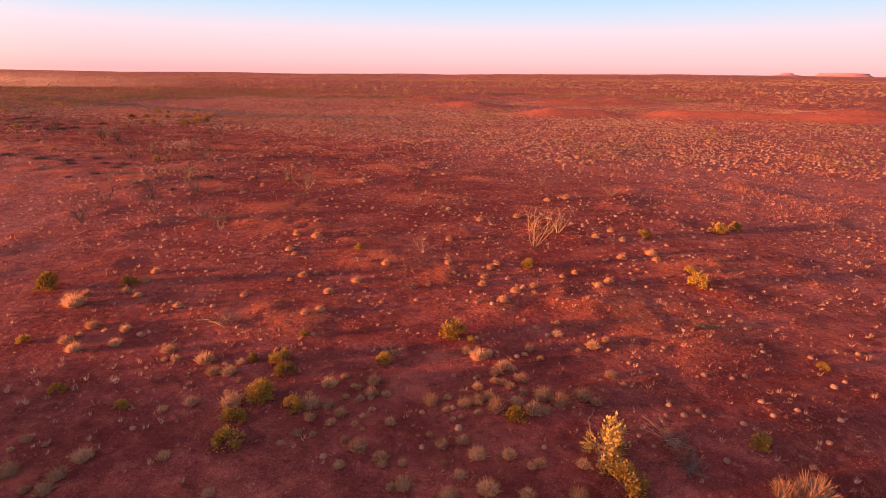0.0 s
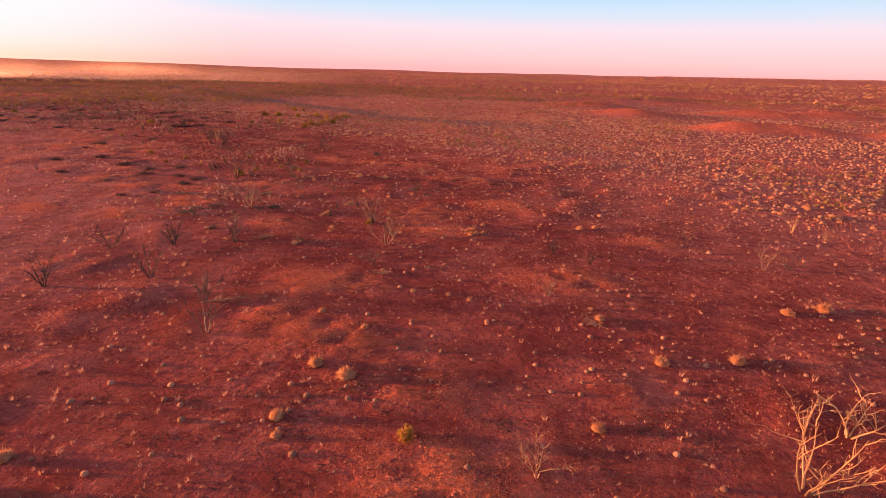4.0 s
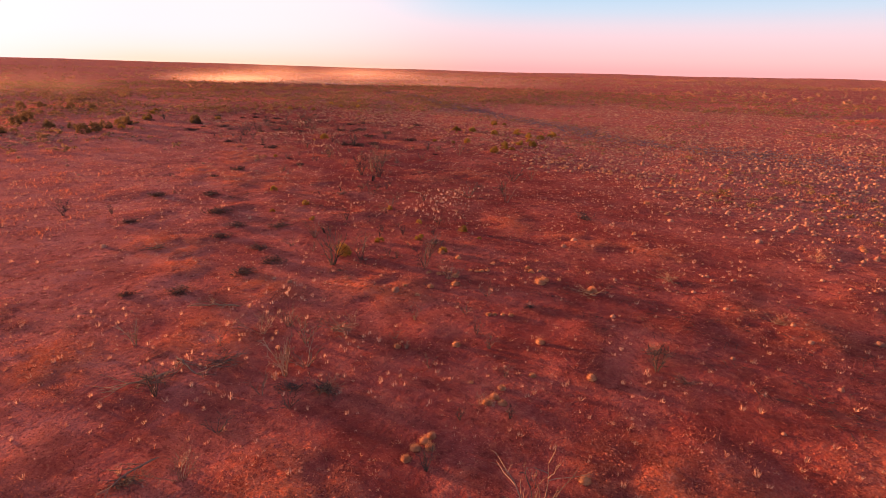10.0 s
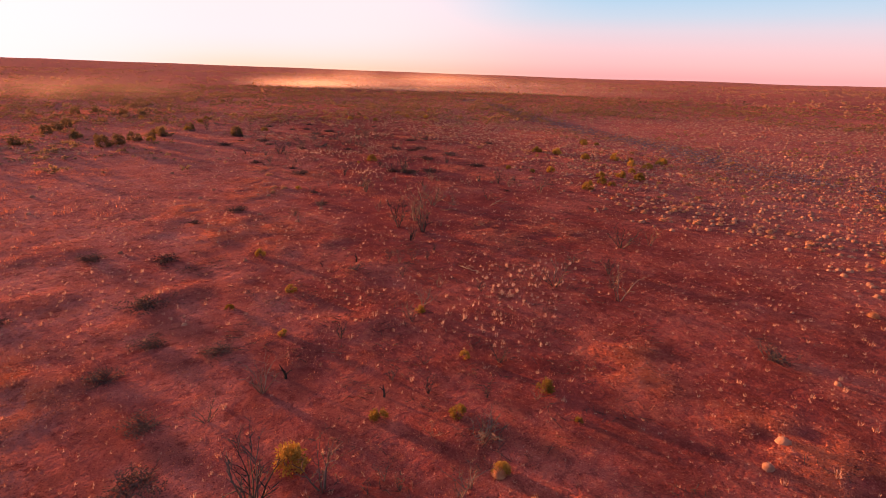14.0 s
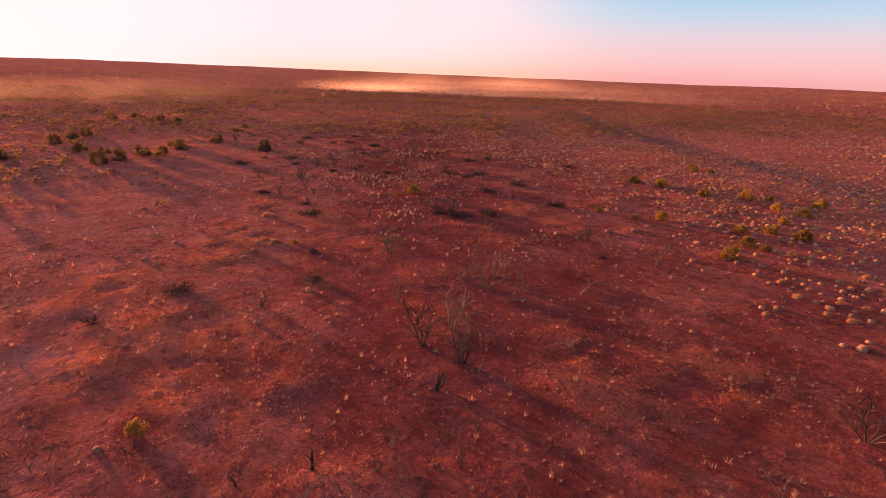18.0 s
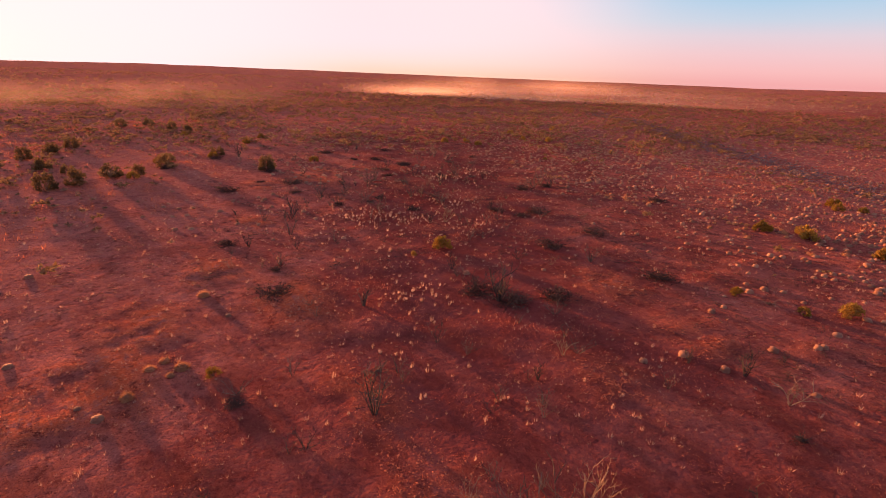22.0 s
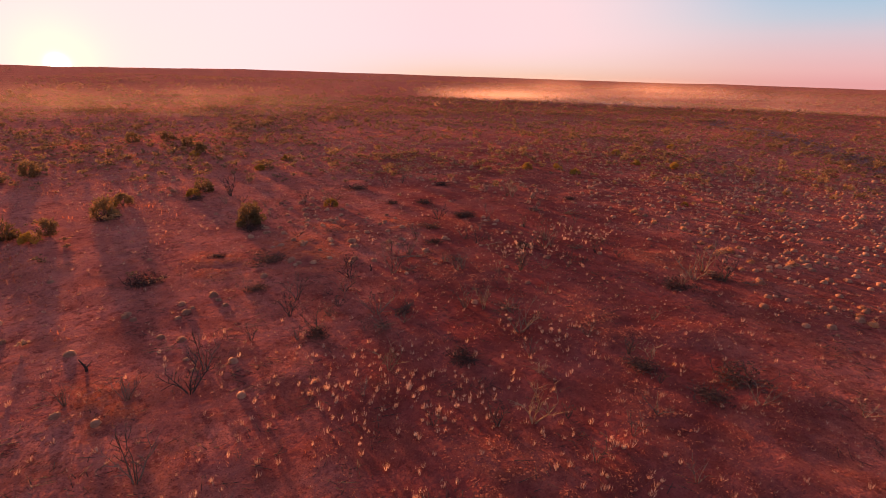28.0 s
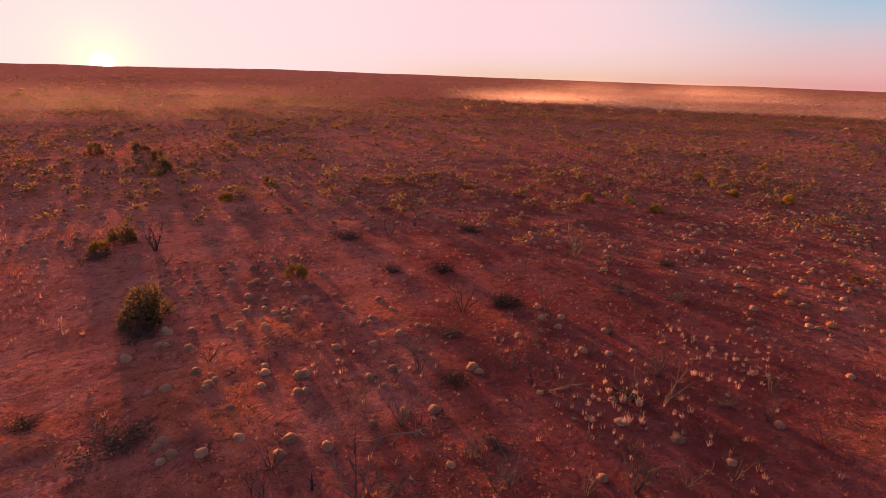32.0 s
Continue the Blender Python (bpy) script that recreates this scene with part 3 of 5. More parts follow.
HUMMOCK_AT_2 = [
    (9.6, 33.4, 0.62), (11.0, 35.0, 0.51), (11.2, 32.9, 0.60), (10.1, 29.4, 0.64), (12.1, 30.2, 0.77), (12.0, 29.1, 0.54), (8.3, 25.6, 0.57), (7.6, 25.0, 0.55),
    (7.4, 25.2, 0.29), (10.4, 27.5, 0.29), (3.1, 25.8, 0.35), (-9.9, 32.9, 0.64), (-8.5, 32.5, 0.78), (-9.5, 29.8, 0.58), (-9.0, 29.0, 0.40), (-0.0, 32.4, 0.49),
    (5.0, 38.3, 0.65), (2.2, 37.2, 0.64), (10.0, 44.9, 0.85), (8.2, 43.9, 0.62), (-8.8, 50.9, 0.45), (-8.5, 51.3, 0.46), (-8.1, 50.5, 0.50), (-8.4, 50.2, 0.44),
    (-7.7, 50.7, 0.44), (-1.7, 54.4, 0.52), (-0.7, 55.1, 0.52), (-0.1, 40.3, 0.48), (-0.5, 41.2, 0.29), (-7.1, 40.5, 0.33),
]
HUMMOCK_AT_3 = [
    (-11.8, 36.8, 0.40), (-9.4, 36.0, 0.37), (-6.0, 40.2, 0.31), (-4.7, 38.1, 0.24), (1.4, 41.9, 0.29), (-8.8, 40.3, 0.33), (-17.9, 44.6, 0.52), (-17.5, 48.5, 0.38),
    (-17.8, 45.0, 0.36), (-15.3, 53.2, 0.39), (-14.8, 51.8, 0.33), (-12.8, 49.0, 0.36), (-8.6, 52.2, 0.36), (-8.2, 52.8, 0.30), (-17.2, 47.6, 0.33), (-19.6, 51.2, 0.37),
    (-19.6, 51.6, 0.38), (-19.3, 51.5, 0.37), (-19.5, 50.7, 0.36), (-19.6, 51.9, 0.34), (-19.3, 54.4, 0.37), (-19.3, 54.8, 0.37), (-18.9, 54.7, 0.37), (-19.4, 55.4, 0.33),
    (-17.3, 58.0, 0.43), (-19.0, 56.8, 0.31), (-20.0, 59.1, 0.43), (-20.4, 55.0, 0.18), (-24.0, 55.0, 0.32), (-22.4, 56.7, 0.39),
]
HUMMOCK_AT_4 = [
    (-20.7, 65.5, 0.52), (-23.1, 64.6, 0.68), (-23.0, 59.8, 0.29), (-22.8, 60.0, 0.25), (-22.5, 60.2, 0.25), (-22.2, 60.4, 0.29), (-27.9, 59.6, 0.28), (-26.9, 60.4, 0.38),
    (-26.7, 59.2, 0.27), (-26.2, 61.5, 0.48), (-23.1, 65.1, 0.49), (-22.6, 65.7, 0.28), (-26.9, 62.4, 0.45), (-27.5, 62.2, 0.25), (-27.4, 62.6, 0.25), (-27.7, 62.0, 0.30),
    (-28.2, 61.8, 0.30), (-26.8, 63.6, 0.25), (-26.3, 63.9, 0.34), (-26.1, 64.2, 0.30), (-26.5, 63.7, 0.25), (-24.7, 66.0, 0.34), (-24.3, 65.7, 0.33), (-24.1, 65.6, 0.23),
    (-28.5, 64.7, 0.38), (-26.5, 65.3, 0.29), (-22.7, 76.6, 0.35), (-22.8, 83.7, 0.40), (-25.2, 86.2, 0.57), (-29.8, 64.8, 0.48),
]
HUMMOCK_AT_5 = [
    (-66.8, 77.0, 0.58), (-67.5, 76.5, 0.47), (-67.1, 76.0, 0.45), (-66.4, 76.6, 0.35), (-65.5, 75.3, 0.50), (-73.3, 78.5, 0.59),
]
HUMMOCK_AT = HUMMOCK_AT_1 + HUMMOCK_AT_2 + HUMMOCK_AT_3 + HUMMOCK_AT_4 + HUMMOCK_AT_5

# x, y, size
TUSSOCK_AT_1 = [
    (-4.0, 15.7, 0.58), (-4.4, 14.5, 0.63), (-3.8, 14.5, 0.47), (-3.3, 14.1, 0.50), (-0.5, 14.8, 0.55), (-1.7, 13.7, 0.38), (0.0, 14.4, 0.29), (1.6, 14.5, 0.65),
    (0.6, 14.7, 0.51), (1.0, 14.8, 0.51), (1.4, 15.1, 0.52), (2.6, 16.2, 0.51), (2.1, 17.0, 0.58), (3.2, 18.4, 0.44), (1.2, 17.7, 0.72), (1.8, 16.7, 0.49),
    (3.2, 15.2, 0.71), (3.7, 14.9, 0.63), (2.8, 14.4, 0.65), (4.5, 15.2, 0.62), (5.8, 16.5, 0.48), (4.5, 19.6, 0.46), (5.7, 18.6, 0.58), (2.6, 12.0, 0.37),
    (1.8, 12.3, 0.48), (1.1, 10.9, 0.61), (0.1, 10.7, 0.51), (2.1, 10.8, 0.43), (-0.1, 12.7, 0.42), (0.5, 12.9, 0.43),
]
TUSSOCK_AT_2 = [
    (0.9, 12.3, 0.54), (-1.1, 11.1, 0.53), (-2.5, 12.5, 0.55), (-2.9, 11.8, 0.31), (-1.8, 12.1, 0.44), (-1.4, 11.0, 0.32), (-2.5, 15.2, 0.49), (-2.8, 14.9, 0.37),
    (-2.5, 15.9, 0.51), (3.4, 10.8, 0.52), (3.8, 12.0, 0.43), (9.4, 11.0, 0.95), (8.7, 11.0, 0.72), (-6.9, 14.5, 0.76), (-8.9, 17.1, 0.71), (-7.7, 16.3, 0.56),
    (-10.6, 17.8, 0.60), (-8.2, 14.5, 0.47), (-13.2, 19.4, 0.42), (-16.9, 21.7, 0.92), (-14.7, 19.6, 0.61), (-10.0, 11.9, 0.56), (-10.2, 11.2, 0.51), (-10.2, 10.7, 0.49),
    (-10.7, 10.7, 0.32), (-6.0, 10.7, 0.34), (-4.4, 13.1, 0.33), (-7.8, 12.0, 0.38), (-11.6, 11.3, 0.60), (-12.1, 12.6, 0.36),
]
TUSSOCK_AT_3 = [
    (-14.2, 17.7, 0.56), (-14.9, 18.3, 0.53), (-12.9, 18.2, 0.48), (-11.3, 15.6, 0.62), (-13.4, 14.3, 0.43), (-14.5, 14.9, 0.45), (-29.4, 48.5, 0.32), (-28.9, 49.3, 0.30),
    (-29.0, 49.8, 0.27), (-31.4, 53.2, 0.47), (-30.3, 53.4, 0.49), (-26.7, 49.1, 0.33), (-24.6, 51.8, 0.28), (-24.2, 52.2, 0.28), (-25.1, 54.0, 0.28), (-22.0, 53.3, 0.27),
    (-27.3, 51.9, 0.45), (-35.3, 49.5, 0.33), (-31.3, 55.1, 0.41), (-40.6, 77.5, 0.51), (-39.6, 77.5, 0.50), (-38.7, 77.5, 0.53), (-38.0, 77.6, 0.52), (-38.5, 75.6, 0.50),
    (-37.8, 75.1, 0.57), (-36.8, 74.4, 0.41), (-38.9, 74.9, 0.45), (-40.0, 75.2, 0.47), (-37.1, 77.4, 0.50), (-38.1, 74.3, 0.47),
]
TUSSOCK_AT_4 = [
    (-39.5, 79.0, 0.46), (-38.6, 80.8, 0.47), (-39.4, 76.5, 0.48), (-38.0, 76.3, 0.46), (-37.3, 70.9, 0.64), (-36.9, 71.2, 0.45), (-35.9, 71.8, 0.40), (-40.0, 66.9, 0.33),
    (-42.1, 70.0, 0.39), (-64.6, 83.7, 0.43), (-64.2, 84.2, 0.35), (-68.2, 87.4, 0.55), (-69.5, 87.6, 0.48), (-68.6, 86.8, 0.41), (-59.9, 86.3, 0.27), (-59.9, 85.8, 0.29),
    (-59.0, 90.9, 0.36), (-75.5, 89.1, 0.60), (-84.0, 90.0, 0.55), (-84.6, 89.7, 0.49), (-83.1, 92.6, 0.55), (-81.6, 93.1, 0.53), (-81.6, 93.7, 0.48), (-69.6, 88.4, 0.30),
    (-69.6, 89.2, 0.34), (-68.5, 86.2, 0.26), (-94.5, 103.5, 0.74), (-95.2, 104.5, 0.75), (-82.3, 91.9, 0.42), (-78.4, 91.2, 0.41),
]
TUSSOCK_AT_5 = [
    (-83.9, 89.4, 0.37), (-83.8, 91.3, 0.34), (-83.2, 91.5, 0.30), (-82.6, 92.6, 0.37), (-81.7, 94.2, 0.33), (-81.1, 93.1, 0.38), (-84.4, 98.8, 0.41), (-79.1, 96.1, 0.27),
    (-78.1, 97.4, 0.45), (-78.6, 97.4, 0.30), (-85.2, 99.1, 0.42), (-85.3, 99.6, 0.43), (-85.0, 99.8, 0.43), (-85.2, 100.7, 0.39), (-95.5, 104.1, 0.70), (-94.4, 104.0, 0.54),
    (-96.1, 104.0, 0.57), (-95.6, 109.7, 0.60), (-96.2, 107.6, 0.59), (-86.4, 89.9, 0.34), (-88.5, 84.6, 0.38), (-80.7, 86.5, 0.32), (-80.9, 90.4, 0.29), (-76.7, 97.5, 0.27),
    (-77.3, 96.2, 0.27), (-82.1, 95.3, 0.31), (-82.0, 95.8, 0.31), (-83.6, 94.5, 0.28), (-85.4, 92.9, 0.30), (-96.6, 104.2, 0.47),
]
TUSSOCK_AT_6 = [
    (-95.8, 103.4, 0.40), (-94.3, 105.4, 0.39), (-96.6, 109.9, 0.47), (-97.0, 109.9, 0.39), (-96.2, 109.9, 0.37), (-96.9, 107.9, 0.33), (-98.8, 109.4, 0.37), (-98.3, 110.2, 0.37),
    (-99.7, 95.4, 0.27), (-101.0, 96.3, 0.29), (-99.2, 97.6, 0.32), (-106.2, 92.6, 0.35),
]
TUSSOCK_AT = TUSSOCK_AT_1 + TUSSOCK_AT_2 + TUSSOCK_AT_3 + TUSSOCK_AT_4 + TUSSOCK_AT_5 + TUSSOCK_AT_6

# x, y, size
DEAD_AT_1 = [
    (-31.7, 48.5, 0.98), (-28.8, 52.2, 0.93), (-28.6, 53.3, 0.87), (-26.9, 52.9, 1.07), (-25.6, 51.0, 1.41), (-25.5, 51.8, 1.13), (-25.2, 49.8, 0.87), (-27.7, 47.5, 0.72),
    (-32.9, 59.2, 1.87), (-29.1, 62.5, 1.60), (-37.6, 61.6, 1.11), (5.3, 31.5, 2.50), (7.3, 34.5, 1.52), (-1.6, 30.0, 1.00), (-15.2, 33.6, 1.82), (-21.6, 37.4, 1.64),
    (-27.1, 40.2, 1.46), (-25.3, 34.8, 1.39), (-21.4, 43.6, 1.36), (-12.7, 46.4, 1.41), (8.7, 50.2, 1.43), (-2.5, 42.1, 0.86), (12.6, 59.3, 0.98), (14.2, 45.9, 1.07),
    (-17.9, 36.7, 1.43), (-24.3, 41.9, 1.32), (-2.9, 48.5, 1.07), (-2.1, 57.3, 0.79), (5.2, 54.5, 0.78), (-17.2, 36.0, 0.72),
]
DEAD_AT_2 = [
    (-15.5, 50.6, 1.95), (-23.4, 46.3, 0.85), (-48.8, 78.2, 3.00), (-25.3, 42.7, 0.69), (-34.0, 78.3, 2.05), (-9.0, 79.1, 1.11), (-15.7, 60.1, 1.02), (-54.2, 52.9, 1.07),
    (-37.2, 59.6, 0.75), (-39.6, 70.4, 0.93), (-51.0, 79.3, 1.82), (-54.1, 83.7, 2.28), (-33.8, 69.3, 0.78), (-38.3, 86.1, 1.65), (-61.1, 82.0, 1.44), (-61.0, 90.5, 0.82),
    (-36.3, 81.2, 0.92), (-51.5, 94.6, 1.79), (-57.0, 95.0, 1.01), (-55.0, 85.1, 1.27), (-52.6, 88.8, 1.00), (-58.6, 93.9, 0.65), (-64.4, 86.1, 0.80), (-63.0, 83.7, 0.73),
    (-85.3, 85.8, 1.34), (-66.7, 90.8, 1.72), (-69.0, 84.8, 0.89), (-69.0, 99.1, 1.03), (-80.1, 95.6, 1.18), (-77.9, 96.3, 0.83),
]
DEAD_AT_3 = [
    (-86.7, 86.2, 1.25), (-93.8, 95.2, 1.46), (-93.8, 92.9, 1.01), (-91.9, 90.0, 1.13), (-115.4, 87.5, 1.44), (-81.4, 84.7, 1.28), (-76.0, 82.7, 0.80), (-76.5, 80.2, 0.67),
    (-68.4, 90.6, 1.00), (-90.2, 89.5, 0.98), (-88.5, 90.3, 1.05), (-89.2, 93.1, 1.25), (-85.6, 98.3, 1.41), (-88.6, 97.1, 1.04), (-99.1, 98.3, 1.27), (-92.2, 92.3, 0.96),
    (-84.5, 92.3, 1.01), (-85.8, 82.2, 0.70), (-97.3, 101.8, 0.90), (-78.3, 103.2, 0.93), (-88.7, 111.7, 1.58), (-95.3, 105.5, 1.35), (-84.7, 104.5, 0.66), (-87.9, 110.2, 1.51),
    (-109.7, 94.8, 1.48), (-112.5, 87.1, 0.93), (-93.0, 98.6, 0.85), (-94.4, 98.4, 0.69), (-98.4, 104.8, 0.60), (-109.2, 110.3, 1.17),
]
DEAD_AT_4 = [
    (-91.9, 103.4, 0.66), (-96.5, 106.3, 1.20), (-93.2, 99.0, 0.87), (-92.1, 102.0, 1.15), (-108.6, 110.5, 1.65), (-115.2, 100.9, 1.26), (-119.3, 104.0, 1.64), (-102.4, 105.1, 1.01),
    (-101.7, 91.3, 0.70), (-93.4, 107.9, 0.70), (-94.7, 109.5, 0.77), (-103.4, 101.5, 1.25), (-111.4, 89.9, 0.58),
]
DEAD_AT = DEAD_AT_1 + DEAD_AT_2 + DEAD_AT_3 + DEAD_AT_4

# x, y, size
BURNT_AT_1 = [
    (-46.4, 71.2, 0.56), (-46.9, 69.3, 0.34), (-47.8, 76.3, 0.76), (-69.0, 84.8, 0.84), (-37.9, 62.6, 0.61), (-34.8, 64.6, 0.47), (-87.9, 82.4, 0.55), (-94.5, 94.2, 0.42),
]
BURNT_AT = BURNT_AT_1

# x, y, size
BRUSH_AT_1 = [
    (-35.3, 55.1, 1.26), (-42.6, 53.8, 1.74), (-23.8, 51.3, 1.32), (-27.9, 50.0, 1.80), (-24.6, 50.6, 1.32), (-1.8, 24.4, 1.26), (-0.3, 39.6, 1.42), (-2.2, 17.9, 1.51),
    (10.7, 20.5, 1.68), (6.5, 13.1, 1.99), (-9.4, 20.2, 1.44), (6.7, 11.9, 1.39), (15.6, 28.8, 1.13), (-11.2, 41.8, 1.26), (-13.2, 43.7, 1.06), (-18.0, 45.3, 1.35),
    (-24.5, 45.3, 1.32), (-20.3, 44.6, 1.73), (-20.5, 65.0, 2.27), (-16.2, 61.3, 1.38), (-21.9, 61.7, 0.85), (-14.6, 60.0, 0.92), (-18.2, 69.5, 1.74), (-28.6, 47.8, 1.82),
    (-23.9, 51.5, 1.64), (-26.9, 54.4, 2.11), (-13.0, 67.5, 1.39), (-31.2, 65.8, 1.95), (-26.9, 77.8, 2.44), (-31.9, 58.9, 0.69),
]
BRUSH_AT_2 = [
    (-47.4, 82.6, 1.26), (-45.3, 70.4, 1.29), (-53.9, 93.0, 1.07), (-53.0, 85.1, 1.32), (-60.4, 102.7, 1.18), (-63.4, 83.0, 1.31), (-67.8, 91.4, 1.97), (-87.9, 99.0, 2.08),
    (-82.6, 97.4, 1.22), (-86.3, 112.5, 1.48), (-89.1, 94.1, 1.72), (-88.0, 92.9, 1.73), (-95.9, 97.3, 0.99), (-103.6, 109.8, 2.23), (-95.6, 104.6, 2.05), (-94.5, 98.6, 1.25),
    (-102.1, 111.8, 2.98), (-94.4, 107.3, 1.28), (-94.5, 99.2, 1.26), (-94.0, 96.2, 1.29),
]
BRUSH_AT = BRUSH_AT_1 + BRUSH_AT_2

# x, y, size
LOG_AT_1 = [
    (-32.4, 52.0, 2.29), (-28.4, 48.9, 2.38), (-28.9, 47.4, 1.96), (-9.9, 20.3, 1.44), (-16.5, 36.4, 1.64), (-24.6, 45.4, 1.34), (-51.2, 88.3, 1.83), (-52.2, 83.8, 1.05),
    (-41.5, 75.6, 1.29), (-95.9, 96.5, 1.46), (-96.7, 102.7, 1.14), (-96.5, 97.9, 0.86),
]
LOG_AT = LOG_AT_1

# x, y, size
DARK_AT_1 = [
    (-36.8, 50.1, 0.72), (-35.3, 51.9, 1.14), (-35.6, 57.2, 1.35), (-41.8, 57.7, 1.25), (-38.1, 58.1, 1.17), (-47.4, 60.6, 2.25), (-43.5, 59.6, 1.25), (-55.8, 60.1, 1.49),
    (-41.3, 61.6, 1.17), (-49.3, 55.3, 1.22), (-35.3, 55.2, 1.20), (-66.3, 91.1, 3.89), (-53.3, 63.0, 1.43), (-65.7, 93.5, 2.22), (-61.4, 70.4, 1.52), (-59.4, 66.8, 0.89),
    (-72.1, 99.0, 1.95), (-65.3, 100.6, 1.98), (-72.0, 81.4, 1.74), (-59.5, 76.5, 1.05), (-63.6, 78.3, 0.77), (-75.3, 82.3, 0.85), (-67.9, 90.5, 1.61), (-80.8, 80.7, 1.29),
    (-73.3, 103.5, 1.74), (-78.6, 116.8, 3.01), (-79.7, 104.0, 2.30), (-81.7, 101.3, 1.34), (-84.2, 95.2, 1.27), (-79.3, 102.1, 1.34),
]
DARK_AT_2 = [
    (-87.4, 108.6, 1.75), (-88.0, 90.2, 1.11), (-104.7, 88.5, 1.51), (-110.1, 79.3, 1.93), (-97.7, 89.1, 1.89), (-87.6, 111.5, 1.30), (-115.0, 84.8, 1.35), (-93.7, 88.3, 1.17),
    (-96.4, 83.3, 1.84), (-109.0, 99.8, 1.19), (-108.4, 102.3, 1.50), (-103.5, 103.7, 1.55), (-101.7, 100.3, 1.38), (-98.3, 99.2, 1.16), (-106.0, 114.8, 1.11), (-99.3, 86.6, 0.97),
    (-115.7, 98.2, 2.50), (-115.2, 106.4, 1.52), (-103.6, 103.5, 1.55),
]
DARK_AT = DARK_AT_1 + DARK_AT_2

# x, y, size
GREEN_AT_1 = [
    (-19.2, 23.4, 1.23), (-15.8, 24.1, 0.84), (-5.7, 16.4, 0.84), (-6.2, 17.3, 0.80), (-6.1, 14.9, 1.02), (-6.5, 13.6, 0.86), (-6.2, 12.6, 0.94), (-4.9, 14.3, 0.68),
    (-10.3, 14.2, 0.50), (-2.3, 17.3, 0.67), (0.2, 19.4, 1.15), (0.9, 18.8, 0.40), (2.2, 14.0, 0.67), (4.7, 11.2, 1.10), (9.1, 12.9, 0.65), (12.8, 25.2, 1.29),
    (13.1, 27.2, 0.74), (4.4, 27.7, 0.78), (19.9, 35.8, 0.98), (18.4, 35.2, 1.55), (12.9, 33.8, 0.94), (-5.8, 19.2, 0.41), (13.8, 17.3, 0.46), (-12.9, 15.0, 0.53),
    (-7.2, 17.2, 0.50), (-16.5, 18.2, 0.53), (-5.4, 30.1, 0.61), (-15.5, 50.1, 0.55), (-33.8, 60.6, 1.10), (-32.4, 65.8, 0.68),
]
GREEN_AT_2 = [
    (-31.5, 69.1, 0.68), (-34.0, 63.8, 0.62), (-29.8, 64.9, 0.54), (-40.9, 64.0, 0.46), (-39.1, 69.8, 0.52), (-29.7, 68.5, 0.29), (-44.7, 63.3, 0.43), (-44.9, 66.4, 0.61),
    (-50.7, 67.5, 0.67), (-34.9, 68.5, 0.43), (-74.9, 92.4, 1.42), (-51.3, 108.7, 1.29), (-58.4, 119.4, 1.47), (-70.6, 130.6, 1.97), (-61.2, 116.7, 1.99), (-66.7, 118.1, 2.48),
    (-53.2, 121.9, 1.61), (-65.8, 77.9, 0.61), (-61.9, 102.2, 0.69), (-68.5, 116.0, 1.49), (-65.6, 116.8, 1.93), (-59.0, 102.9, 0.63), (-74.4, 90.1, 0.44), (-113.6, 78.9, 2.09),
    (-105.2, 76.3, 1.52), (-101.4, 123.1, 0.60), (-116.7, 136.8, 2.71), (-131.9, 150.9, 2.74), (-120.4, 134.2, 2.08), (-128.0, 137.4, 3.62),
]
GREEN_AT_3 = [
    (-121.3, 119.5, 2.88), (-120.2, 122.7, 2.88), (-116.9, 122.9, 2.25), (-116.0, 84.7, 1.26), (-127.4, 90.6, 1.78), (-133.5, 93.9, 1.54), (-139.6, 83.8, 2.69), (-109.4, 94.8, 1.14),
]
GREEN_AT_4 = [
    (-68.2, 130.6, 0.84), (-69.5, 129.1, 1.03), (-68.6, 115.6, 0.92), (-66.0, 117.2, 1.06), (-61.2, 116.8, 1.08), (-58.0, 118.8, 0.74), (-57.0, 120.9, 0.71), (-54.3, 116.3, 1.20), (-52.2, 112.6, 0.86), (-51.1, 108.5, 0.84), (-52.3, 116.4, 1.30), (-53.0, 120.7, 0.98), (-49.3, 108.9, 1.20), (-52.6, 106.6, 0.99), (-50.7, 103.8, 1.08), (-49.5, 103.7, 0.79), (-57.8, 104.7, 1.08), (-49.9, 100.1, 1.22),
]
GREEN_AT = GREEN_AT_1 + GREEN_AT_2 + GREEN_AT_3 + GREEN_AT_4

# x, y, size
OLIVE_AT_1 = [
    (-105.4, 88.5, 1.59), (-110.5, 79.2, 1.95),
]
OLIVE_AT_2 = [
    (-120.6, 66.2, 1.77), (-128.9, 70.0, 1.97), (-112.7, 68.5, 1.90), (-109.9, 70.9, 1.36), (-102.0, 69.8, 1.98), (-103.5, 71.9, 1.83), (-114.1, 79.8, 1.57), (-106.9, 76.8, 1.33), (-125.5, 68.2, 2.08), (-148.4, 82.7, 1.73), (-141.3, 84.4, 1.95), (-156.5, 79.6, 2.09), (-154.4, 75.3, 1.94), (-106.5, 74.5, 2.13), (-117.6, 85.4, 1.66), (-106.1, 88.7, 2.02), (-109.1, 61.5, 1.70),
]
OLIVE_AT = OLIVE_AT_1 + OLIVE_AT_2

# x, y, size
PALE_AT_1 = [
    (4.4, 12.2, 1.34),
]
PALE_AT = PALE_AT_1


